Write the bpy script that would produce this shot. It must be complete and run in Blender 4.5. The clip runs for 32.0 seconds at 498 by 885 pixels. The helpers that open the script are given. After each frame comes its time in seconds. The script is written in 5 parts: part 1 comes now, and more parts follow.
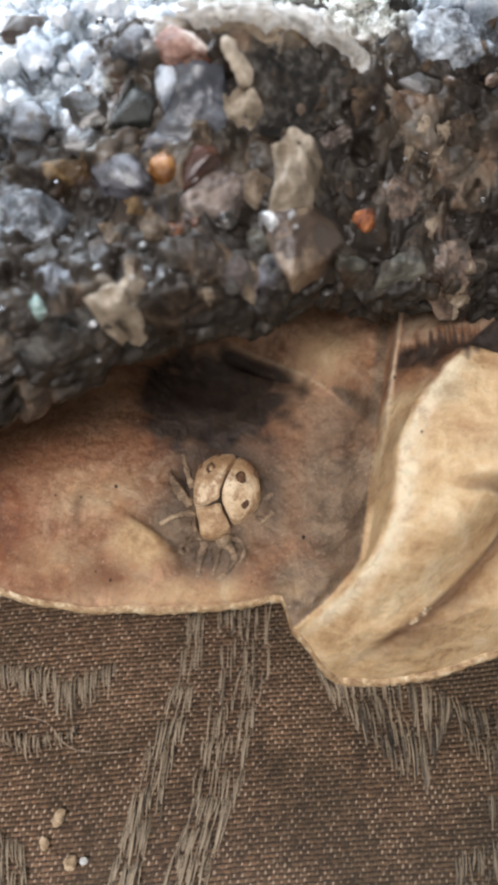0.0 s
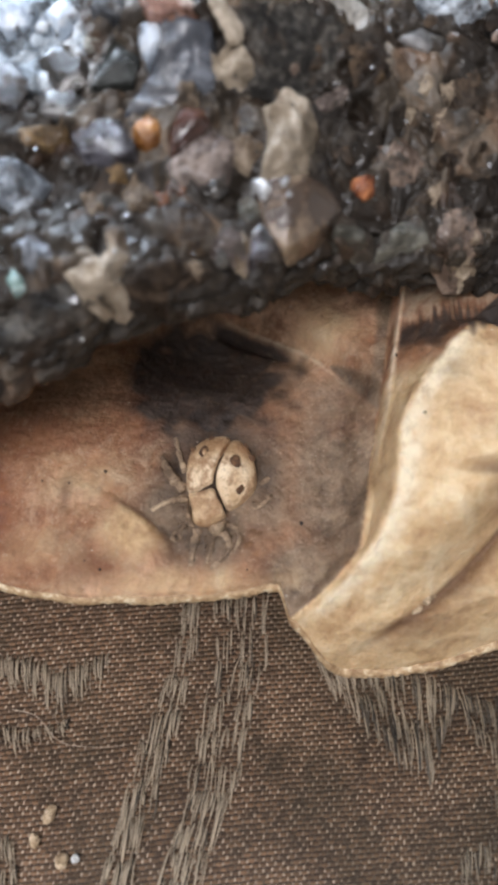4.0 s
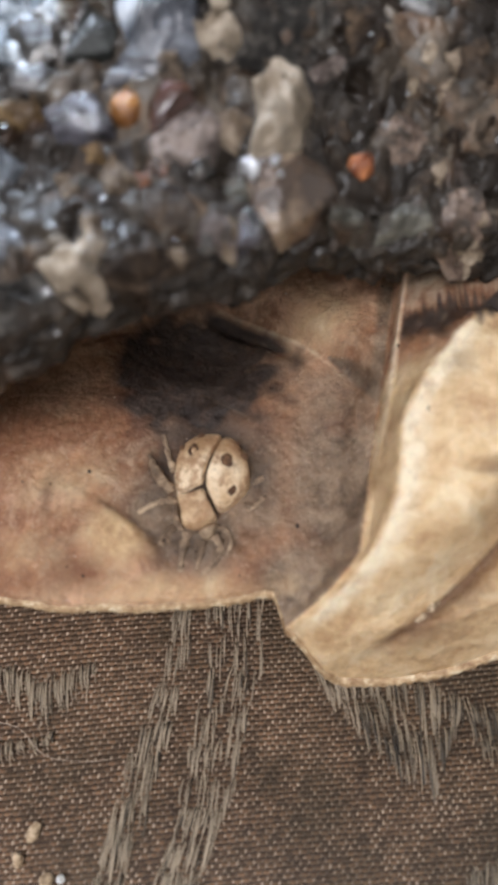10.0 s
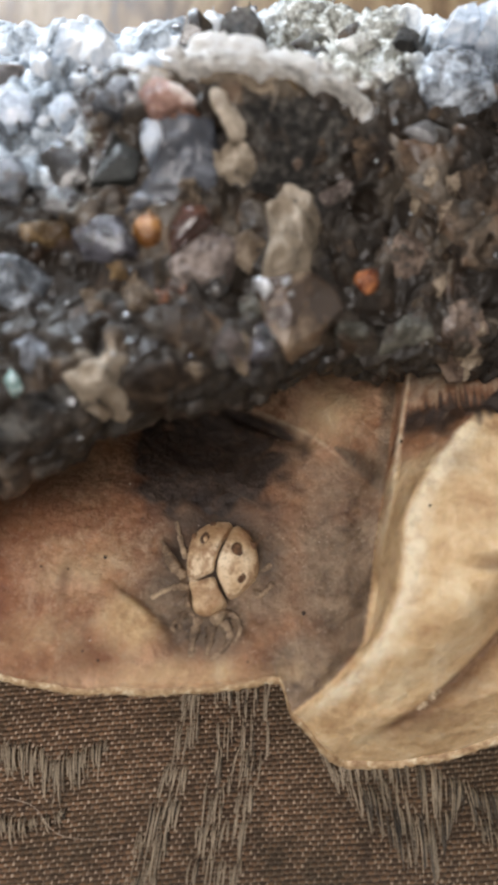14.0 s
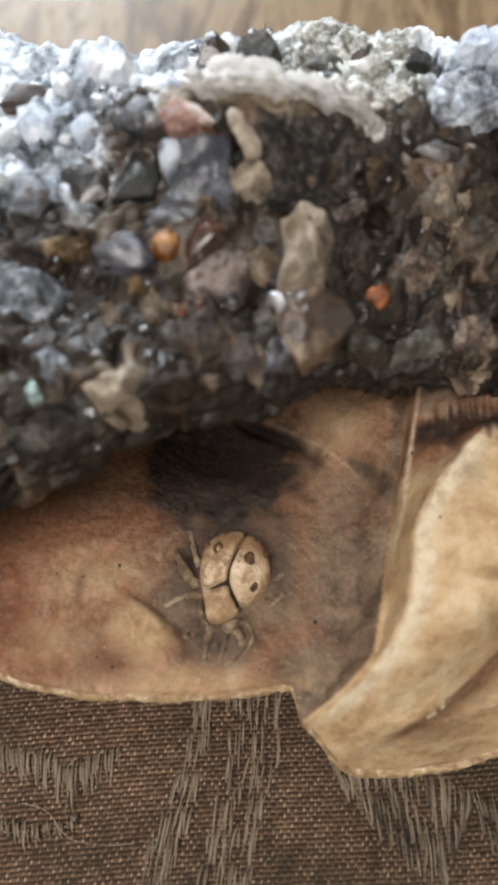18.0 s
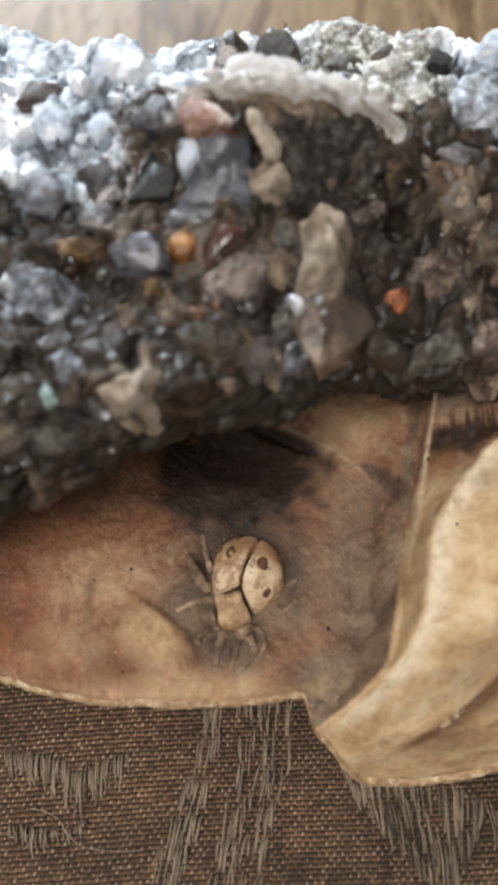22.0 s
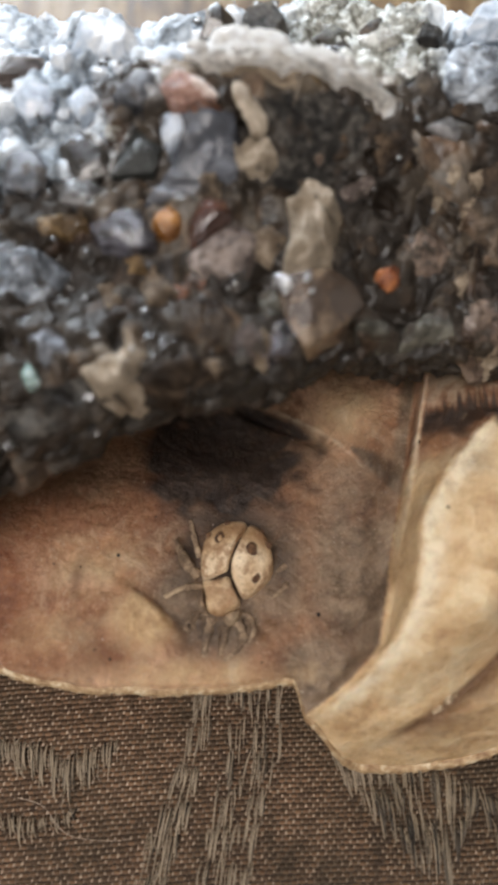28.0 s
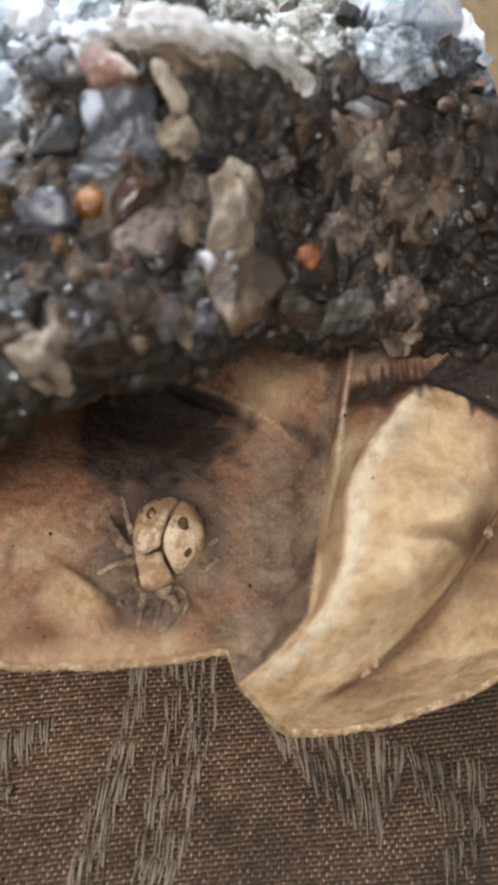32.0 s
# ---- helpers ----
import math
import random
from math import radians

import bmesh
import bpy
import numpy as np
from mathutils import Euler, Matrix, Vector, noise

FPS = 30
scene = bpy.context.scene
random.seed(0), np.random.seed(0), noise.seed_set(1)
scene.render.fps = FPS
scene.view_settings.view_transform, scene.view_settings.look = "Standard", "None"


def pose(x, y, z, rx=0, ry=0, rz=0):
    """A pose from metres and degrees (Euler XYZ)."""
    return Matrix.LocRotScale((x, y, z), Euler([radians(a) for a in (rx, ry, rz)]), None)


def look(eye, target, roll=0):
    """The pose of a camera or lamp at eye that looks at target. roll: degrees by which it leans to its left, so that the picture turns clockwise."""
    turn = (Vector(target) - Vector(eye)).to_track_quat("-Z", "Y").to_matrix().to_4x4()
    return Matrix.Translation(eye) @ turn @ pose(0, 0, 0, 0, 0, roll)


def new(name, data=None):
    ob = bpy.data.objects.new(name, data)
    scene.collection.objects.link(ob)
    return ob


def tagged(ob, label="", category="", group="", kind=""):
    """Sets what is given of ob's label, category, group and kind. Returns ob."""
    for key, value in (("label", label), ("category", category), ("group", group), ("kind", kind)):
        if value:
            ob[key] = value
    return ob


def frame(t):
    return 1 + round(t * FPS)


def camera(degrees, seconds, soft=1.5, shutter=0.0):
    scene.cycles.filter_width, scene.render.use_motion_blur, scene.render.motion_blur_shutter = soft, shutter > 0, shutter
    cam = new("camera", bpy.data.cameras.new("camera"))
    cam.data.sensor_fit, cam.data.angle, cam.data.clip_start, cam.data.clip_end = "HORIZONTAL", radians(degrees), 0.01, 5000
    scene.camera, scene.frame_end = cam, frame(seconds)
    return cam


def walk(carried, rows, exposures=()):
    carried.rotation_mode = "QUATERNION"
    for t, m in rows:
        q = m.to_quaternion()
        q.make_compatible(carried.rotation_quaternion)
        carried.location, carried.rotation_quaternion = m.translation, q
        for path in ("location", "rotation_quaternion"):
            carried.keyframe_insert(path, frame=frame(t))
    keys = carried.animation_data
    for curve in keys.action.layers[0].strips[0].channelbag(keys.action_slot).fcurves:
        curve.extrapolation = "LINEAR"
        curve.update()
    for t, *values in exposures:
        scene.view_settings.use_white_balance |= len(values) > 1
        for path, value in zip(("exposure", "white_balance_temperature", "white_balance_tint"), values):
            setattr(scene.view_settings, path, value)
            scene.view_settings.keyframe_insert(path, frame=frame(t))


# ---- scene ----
# A carved leaf with a beetle, before a mineral specimen, on a brocade mat on a wooden table.
cam = camera(33.38, 32.0, soft=4.0)
walk(cam, [
    (0.0, pose(-0.002874, -0.035478, 0.104523, 23.232, 0.875, -0.283)),
    (0.5, pose(-0.002836, -0.035336, 0.104326, 23.115, 0.929, -0.242)),
    (1.0, pose(-0.002884, -0.035490, 0.104272, 23.111, 0.795, -0.374)),
    (1.5, pose(-0.003310, -0.034614, 0.103480, 22.930, 1.104, 0.037)),
    (2.0, pose(-0.002850, -0.034959, 0.103726, 22.867, 1.089, -0.235)),
    (2.5, pose(-0.004030, -0.034636, 0.104390, 22.864, 0.815, 0.251)),
    (3.0, pose(-0.001077, -0.033943, 0.101642, 22.022, 1.226, -0.731)),
    (3.5, pose(0.000572, -0.034664, 0.100629, 22.137, 2.033, -0.912)),
    (4.0, pose(-0.001513, -0.033545, 0.100508, 21.863, 1.499, -0.439)),
    (4.5, pose(-0.001126, -0.034487, 0.101815, 22.147, 1.324, -0.683)),
    (6.5, pose(0.000086, -0.032230, 0.099807, 22.092, 2.290, -0.696)),
    (7.0, pose(-0.000314, -0.030541, 0.097829, 21.313, 2.319, -0.549)),
    (7.5, pose(-0.000858, -0.029210, 0.096104, 20.403, 1.892, -0.379)),
    (8.0, pose(0.000277, -0.029410, 0.095619, 20.223, 1.900, -0.637)),
    (8.5, pose(-0.000188, -0.029798, 0.096283, 20.333, 1.547, -0.770)),
    (9.0, pose(-0.001072, -0.029460, 0.096171, 20.379, 1.432, -0.611)),
    (9.5, pose(-0.000475, -0.029466, 0.096085, 20.485, 1.953, -0.288)),
    (10.0, pose(-0.000254, -0.029656, 0.095937, 20.430, 1.928, -0.598)),
    (10.5, pose(-0.000205, -0.029598, 0.095766, 20.584, 2.045, -0.569)),
    (11.0, pose(0.001465, -0.029240, 0.097630, 20.427, 1.231, -1.645)),
    (11.5, pose(0.000407, -0.029940, 0.101442, 21.476, -0.130, -1.985)),
    (12.0, pose(-0.000597, -0.028293, 0.098901, 21.593, 1.853, -0.401)),
    (12.5, pose(0.001519, -0.026529, 0.098461, 22.402, 4.066, 0.121)),
    (13.0, pose(0.004057, -0.030214, 0.108067, 26.880, 4.647, 0.116)),
    (13.5, pose(-0.000470, -0.026783, 0.104592, 24.705, 3.284, 0.949)),
    (14.0, pose(-0.000430, -0.025825, 0.102090, 23.038, 2.090, 0.161)),
    (14.5, pose(0.000451, -0.026711, 0.102919, 23.301, 2.118, -0.105)),
    (16.5, pose(-0.000684, -0.026312, 0.102069, 23.457, 2.029, 0.244)),
    (17.0, pose(-0.001126, -0.026494, 0.102490, 23.839, 2.322, 0.687)),
    (17.5, pose(-0.001748, -0.026459, 0.103262, 23.950, 2.466, 0.994)),
    (18.0, pose(-0.000903, -0.026645, 0.103542, 23.935, 2.465, 0.733)),
    (18.5, pose(-0.000128, -0.027380, 0.104075, 24.235, 2.524, 0.499)),
    (19.0, pose(0.000001, -0.027113, 0.103389, 24.205, 2.702, 0.580)),
    (19.5, pose(-0.000991, -0.026033, 0.102773, 23.943, 2.605, 0.995)),
    (20.0, pose(0.000071, -0.026883, 0.102896, 24.309, 2.945, 0.709)),
    (20.5, pose(-0.001036, -0.026694, 0.103572, 24.115, 2.359, 0.791)),
    (21.0, pose(-0.001234, -0.026587, 0.103615, 23.982, 2.253, 0.730)),
    (21.5, pose(-0.001479, -0.026167, 0.103024, 23.900, 2.507, 1.082)),
    (22.0, pose(-0.002298, -0.025742, 0.102919, 23.875, 2.362, 1.295)),
    (22.5, pose(-0.001746, -0.025724, 0.102533, 23.827, 2.440, 1.170)),
    (23.0, pose(-0.001318, -0.026154, 0.102667, 23.971, 2.406, 0.969)),
    (23.5, pose(-0.001427, -0.025826, 0.102513, 23.774, 2.369, 0.947)),
    (24.0, pose(-0.001533, -0.026096, 0.102124, 23.648, 2.275, 1.064)),
    (24.5, pose(-0.001968, -0.025773, 0.101475, 23.258, 2.113, 1.008)),
    (26.5, pose(-0.002009, -0.026259, 0.101503, 23.436, 1.904, 0.907)),
    (27.0, pose(-0.002524, -0.025706, 0.101480, 23.215, 1.746, 0.937)),
    (27.5, pose(-0.001701, -0.026136, 0.101559, 23.224, 1.871, 0.678)),
    (28.0, pose(-0.001585, -0.025868, 0.101124, 23.243, 2.189, 0.943)),
    (28.5, pose(-0.002581, -0.026187, 0.101428, 23.456, 1.833, 1.018)),
    (29.0, pose(-0.002011, -0.026426, 0.101499, 23.474, 1.884, 0.875)),
    (29.5, pose(-0.000127, -0.027035, 0.101519, 23.468, 2.258, 0.521)),
    (30.0, pose(-0.000717, -0.026963, 0.101703, 23.469, 2.076, 0.518)),
    (30.5, pose(0.000422, -0.026482, 0.100651, 23.058, 2.303, 0.329)),
    (31.0, pose(0.003616, -0.028125, 0.101098, 22.480, 1.507, -1.362)),
    (31.5, pose(0.000136, -0.027162, 0.102851, 21.905, -0.878, -1.559)),
    (32.0, pose(-0.000180, -0.026632, 0.102338, 21.691, -1.087, -1.621)),
], exposures=[(0.0, 0.22, 6550, 12.5), (2.0, 0.23, 6600, 12.5), (4.0, 0.28, 6250, 12.5), (11.0, 0.31, 6250, 12.5), (12.0, 0.23, 6050, 12.5), (13.0, 0.02, 6600, 12.5), (20.0, -0.05, 6850, 12.5), (29.0, -0.04, 6800, 12.5), (31.0, 0.08, 6700, 12.5), (32.0, 0.04, 6550, 12.5)])
cam.data.dof.use_dof, cam.data.dof.focus_distance, cam.data.dof.aperture_fstop = True, 0.097, 23.0

MM = 0.001

# ---- light: daylight from a window of a room, and an added lamp overhead ----
world = bpy.data.worlds.new("sky")
scene.world = world
world.use_nodes = True
sky = world.node_tree.nodes.new("ShaderNodeTexSky")
sky.sky_type, sky.sun_disc, sky.sun_elevation, sky.sun_rotation = "NISHITA", False, radians(40), radians(140)
world.node_tree.links.new(sky.outputs[0], world.node_tree.nodes["Background"].inputs[0])
world.node_tree.nodes["Background"].inputs[1].default_value = 0.10


def window_light(name, at, target, wide, high, watts, colour):
    lamp = bpy.data.lights.new(name, "AREA")
    lamp.shape, lamp.size, lamp.size_y, lamp.energy, lamp.color = "RECTANGLE", wide, high, watts, colour
    ob = new(name, lamp)
    ob.matrix_world = look(at, target)
    return ob


window_light("window_light_back", (-0.62, 1.46, 0.80), (-0.40, 0, 0.15), 0.7, 0.95, 58, (0.76, 0.88, 1.0))
# added soft lamp from above; its skylight is assumed, not seen
window_light("skylight_light", (-0.36, -0.50, 1.74), (-0.30, -0.40, 0.0), 0.8, 0.8, 28, (1.0, 0.975, 0.96))

# ---- materials ----
class Mat:
    """A node material with short calls for the common nodes."""

    def __init__(self, name, rough=0.5, spec=0.5, coat=0.0):
        self.m = bpy.data.materials.new(name)
        self.m.use_nodes = True
        self.t = self.m.node_tree
        self.b = self.t.nodes["Principled BSDF"]
        self.b.inputs["Roughness"].default_value = rough
        self.b.inputs["Specular IOR Level"].default_value = spec
        self.b.inputs["Coat Weight"].default_value = coat
        self.b.inputs["Coat Roughness"].default_value = 0.08
        self.co = self.add("ShaderNodeTexCoord").outputs["Object"]

    def add(self, kind):
        return self.t.nodes.new(kind)

    def put(self, value, socket):
        if isinstance(value, bpy.types.NodeSocket):
            self.t.links.new(value, socket)
        else:
            socket.default_value = value

    def math(self, op, a, b=0.0, c=0.0):
        n = self.add("ShaderNodeMath")
        n.operation = op
        for i, v in enumerate((a, b, c)):
            self.put(v, n.inputs[i])
        return n.outputs[0]

    def scaled(self, x, y, z, co=None):
        n = self.add("ShaderNodeVectorMath")
        n.operation = "MULTIPLY"
        self.put(co or self.co, n.inputs[0])
        n.inputs[1].default_value = (x, y, z)
        return n.outputs[0]

    def noise(self, scale, detail=4.0, rough=0.6, co=None, warp=0.0):
        n = self.add("ShaderNodeTexNoise")
        self.put(co or self.co, n.inputs["Vector"])
        for k, v in (("Scale", scale), ("Detail", detail), ("Roughness", rough), ("Distortion", warp)):
            n.inputs[k].default_value = v
        return n.outputs["Fac"]

    def cells(self, scale, feature="F1", co=None):
        n = self.add("ShaderNodeTexVoronoi")
        n.feature = feature
        self.put(co or self.co, n.inputs["Vector"])
        n.inputs["Scale"].default_value = scale
        return n

    def ramp(self, fac, *stops):
        n = self.add("ShaderNodeValToRGB")
        self.put(fac, n.inputs[0])
        e = n.color_ramp.elements
        while len(e) < len(stops):
            e.new(0.5)
        for s, (p, c) in zip(e, stops):
            s.position = p
            s.color = (c, c, c, 1) if isinstance(c, (int, float)) else (*c, 1)
        return n.outputs[0]

    def mix(self, fac, a, b, mode="MIX"):
        n = self.add("ShaderNodeMix")
        n.data_type, n.blend_type = "RGBA", mode
        self.put(fac, n.inputs[0])
        for v, s in ((a, n.inputs[6]), (b, n.inputs[7])):
            self.put((*v, 1) if isinstance(v, tuple) else v, s)
        return n.outputs[2]

    def base(self, colour):
        self.put((*colour, 1) if isinstance(colour, tuple) else colour, self.b.inputs["Base Color"])
        return self

    def bumped(self, height, strength, distance):
        n = self.add("ShaderNodeBump")
        n.inputs["Strength"].default_value = strength
        n.inputs["Distance"].default_value = distance
        self.put(height, n.inputs["Height"])
        self.put(n.outputs[0], self.b.inputs["Normal"])
        return self

    def rough(self, v):
        self.put(v, self.b.inputs["Roughness"])
        return self

    def glass(self, amount, ior=1.5):
        self.b.inputs["Transmission Weight"].default_value = amount
        self.b.inputs["IOR"].default_value = ior
        return self

    def flesh(self, weight, radius):
        self.b.inputs["Subsurface Weight"].default_value = weight
        self.b.inputs["Subsurface Radius"].default_value = radius
        self.b.inputs["Subsurface Scale"].default_value = 1.0
        return self

    def random(self):
        return self.add("ShaderNodeObjectInfo").outputs["Random"]

    def island(self):
        return self.add("ShaderNodeNewGeometry").outputs["Random Per Island"]


def paint(name, colour, rough=0.6):
    m = Mat(name, rough, 0.3)
    n = m.noise(6, 5)
    m.base(m.mix(m.math("MULTIPLY", n, 0.25), colour, tuple(c * 0.8 for c in colour)))
    return m.m


def yarn(name, dark, light, rough=0.55, vary=0.55, soil=0.6):
    """Spun yarn: fine fibres along the thread, each piece a little different."""
    m = Mat(name, rough, 0.3)
    fibre = m.noise(9000, 3, co=m.scaled(1.0, 0.15, 1.0))
    tone = m.math("ADD", m.math("MULTIPLY", m.island(), vary), m.math("MULTIPLY", fibre, 1.05 - vary))
    worn_or_lit = m.math("ADD", m.math("MULTIPLY", m.noise(120, 3), 0.6), m.math("MULTIPLY", m.noise(38, 3), 0.4))
    tone = m.math("ADD", tone, m.math("MULTIPLY", m.math("SUBTRACT", worn_or_lit, 0.5), 1.3))
    c = m.ramp(tone, (0.1, dark), (0.95, light))
    stain = m.ramp(m.math("ADD", m.math("MULTIPLY", m.noise(55, 4, 0.6), 0.6), m.math("MULTIPLY", m.noise(210, 4, 0.65), 0.4)), (0.44, 0.0), (0.58, soil))
    c = m.mix(stain, c, m.mix(0.75, c, (0.030, 0.022, 0.010)))
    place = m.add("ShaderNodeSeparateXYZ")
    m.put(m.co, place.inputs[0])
    # light falling off to the right, painted into the yarn as a gradient
    light_fall = m.math("ADD", m.math("MULTIPLY", place.outputs[0], -14.0), m.math("MULTIPLY", m.noise(70, 4, 0.6), 0.9))
    m.base(m.mix(1.0, c, m.ramp(light_fall, (0.05, (0.66, 0.66, 0.62)), (0.75, (1.2, 1.2, 1.22))), "MULTIPLY"))
    m.b.inputs["Sheen Weight"].default_value = 0.1
    return m.bumped(fibre, 0.5, 0.0001).m


def mineral(name, dark, light, rough=0.25, scale=500, glass=0.0, coat=0.3, spec=0.5, crust=0.5, relief=0.6, grit=1.5):
    """A stone of the specimen: clouded, veined, and partly grown over with the dark matrix (crust)."""
    m = Mat(name, rough, spec, coat)
    m.co = m.add("ShaderNodeNewGeometry").outputs["Position"]
    wide = m.noise(scale * 0.55, 5, 0.6, warp=1.0)
    fine = m.noise(scale * 3.5, 5, 0.7)
    tone = m.math("ADD", m.math("MULTIPLY", m.math("SUBTRACT", wide, 0.5), 2.6), m.math("MULTIPLY", m.math("SUBTRACT", m.random(), 0.5), 0.22))
    tone = m.math("ADD", m.math("ADD", tone, 0.5), m.math("MULTIPLY", m.math("SUBTRACT", fine, 0.5), grit))
    deep, high = tuple(v * 0.55 for v in dark), tuple(min(0.92, v * 1.12) for v in light)
    c = m.ramp(tone, (0.0, deep), (0.35, dark), (1.0, high))
    if crust:
        grown = m.math("ADD", m.noise(scale * 0.9, 6, 0.7), m.math("MULTIPLY", m.math("SUBTRACT", m.noise(130, 2), 0.5), 0.5))
        c = m.mix(m.ramp(grown, (0.66 - crust * 0.24, 0.0), (0.71 - crust * 0.18, 0.92)), c, m.ramp(fine, (0.3, (0.020, 0.015, 0.012)), (0.7, (0.085, 0.064, 0.048))))
    m.base(c)
    m.rough(m.ramp(wide, (0.3, rough * 0.5), (0.7, min(1.0, rough * 1.8))))
    if glass:
        m.glass(glass, 1.54)
    return m.bumped(m.math("ADD", fine, wide), relief, 0.0007).m


def wood():
    m = Mat("table_wood", 0.5, 0.22, 0.0)
    co = m.scaled(9.0, 1.6, 9.0)
    wave = m.noise(7.5, 5, 0.6, co, 2.4)
    fine = m.noise(120, 4, 0.6, co, 0.3)
    tone = m.math("ADD", m.math("MULTIPLY", wave, 0.8), m.math("MULTIPLY", fine, 0.25))
    m.base(m.ramp(tone, (0.38, (0.075, 0.044, 0.022)), (0.47, (0.17, 0.108, 0.058)), (0.55, (0.26, 0.182, 0.102)), (0.63, (0.16, 0.103, 0.056)), (0.7, (0.30, 0.218, 0.125))))
    m.rough(m.ramp(fine, (0.3, 0.38), (0.7, 0.56)))
    return m.bumped(tone, 0.12, 0.0006).m


def leaf_wood():
    m = Mat("carved_leaf_wood", 0.5, 0.38, 0.0)
    big = m.noise(70, 6, 0.62, warp=0.2)
    mid = m.noise(380, 6, 0.65)
    turn = m.add("ShaderNodeMapping")
    m.put(m.co, turn.inputs[0])
    turn.inputs["Rotation"].default_value = (0, 0, radians(35))
    grain = m.noise(900, 5, 0.65, m.scaled(1.0, 0.4, 1.0, turn.outputs[0]), 0.4)
    scratch = m.noise(500, 3, 0.5, m.scaled(0.14, 1.0, 1.0, turn.outputs[0]), 1.6)
    blotch = m.noise(190, 6, 0.7, warp=0.25)
    rag = m.math("MULTIPLY", m.math("SUBTRACT", m.math("ADD", m.math("MULTIPLY", mid, 0.6), m.math("MULTIPLY", big, 0.4)), 0.5), 1.1)

    def stain(which):
        n = m.add("ShaderNodeAttribute")
        n.attribute_name = which
        return n.outputs["Fac"]

    def laid(mask, c, colour, most=1.0, soft=0.35):
        v = m.math("ADD", stain(mask), m.math("MULTIPLY", rag, 1.0))
        v = m.ramp(v, (0.5 - soft, 0.0), (0.5 + soft, most))
        v = m.math("MULTIPLY", v, m.ramp(stain(mask), (0.02, 0.0), (0.15, 1.0)))
        return m.mix(v, c, colour)

    c = m.ramp(big, (0.34, (0.19, 0.080, 0.040)), (0.48, (0.42, 0.210, 0.108)), (0.62, (0.70, 0.43, 0.27)))
    c = m.mix(m.ramp(blotch, (0.46, 0.0), (0.60, 0.8)), c, (0.22, 0.112, 0.057))
    c = m.mix(m.ramp(mid, (0.5, 0.0), (0.72, 0.5)), c, (0.55, 0.35, 0.215))
    c = m.mix(m.ramp(m.noise(330, 5, 0.7, warp=0.5), (0.50, 0.0), (0.62, 0.65)), c, (0.21, 0.083, 0.040))
    c = m.mix(m.ramp(m.noise(260, 5, 0.7, warp=0.8), (0.54, 0.0), (0.66, 0.6)), c, (0.64, 0.44, 0.29))
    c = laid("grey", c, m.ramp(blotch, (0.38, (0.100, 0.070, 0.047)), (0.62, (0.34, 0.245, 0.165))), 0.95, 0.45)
    c = laid("rust", c, m.ramp(blotch, (0.4, (0.13, 0.035, 0.016)), (0.62, (0.36, 0.14, 0.06))), 0.85, 0.6)
    fleck = m.noise(1100, 6, 0.75)
    c = m.mix(m.ramp(m.noise(620, 6, 0.8), (0.50, 0.0), (0.66, 0.6)), c, m.mix(0.5, c, (0.15, 0.062, 0.030)))
    c = m.mix(m.ramp(fleck, (0.53, 0.0), (0.68, 0.5)), c, m.mix(0.5, c, (0.10, 0.05, 0.026)))
    c = m.mix(m.ramp(m.noise(1700, 5, 0.75), (0.55, 0.0), (0.68, 0.7)), c, m.mix(0.4, c, (0.74, 0.57, 0.42)))
    c = laid("pale", c, m.ramp(blotch, (0.34, (0.44, 0.265, 0.13)), (0.5, (0.66, 0.46, 0.255)), (0.66, (0.79, 0.62, 0.395))), 0.95)
    c = laid("brown", c, (0.13, 0.062, 0.032), 0.9, 0.45)
    # cream colour of rubbed lines and of the painted crest highlight
    c = laid("worn_or_lit", c, (0.90, 0.78, 0.57), 0.8, 0.7)
    c = laid("char_shade", c, m.ramp(mid, (0.35, (0.012, 0.009, 0.008)), (0.68, (0.062, 0.045, 0.037))), 0.97, 0.5)
    pit = m.cells(420)
    speck = m.math("LESS_THAN", pit.outputs["Distance"], m.ramp(m.noise(300, 2), (0.55, 0.0), (0.8, 0.16)))
    c = m.mix(m.math("MULTIPLY", speck, 0.8), c, (0.04, 0.022, 0.012))
    dust = m.math("LESS_THAN", m.cells(520).outputs["Distance"], m.ramp(m.noise(210, 2), (0.42, 0.0), (0.75, 0.09)))
    c = m.mix(m.math("MULTIPLY", dust, 0.6), c, (0.66, 0.58, 0.48))
    c = m.mix(m.math("MULTIPLY", m.ramp(grain, (0.5, 0.0), (0.75, 0.5)), 0.6), c, (0.17, 0.085, 0.042))
    c = m.mix(m.math("MULTIPLY", m.ramp(scratch, (0.60, 0.0), (0.74, 0.3)), 0.35), c, (0.60, 0.45, 0.29))
    m.base(c)
    m.rough(m.ramp(mid, (0.35, 0.36), (0.65, 0.7)))
    h = m.math("ADD", m.math("MULTIPLY", mid, 0.8), m.math("ADD", blotch, m.math("MULTIPLY", fleck, 0.35)))
    return m.bumped(h, 1.0, 0.0006).flesh(0.10, (0.0012, 0.0007, 0.0003)).m


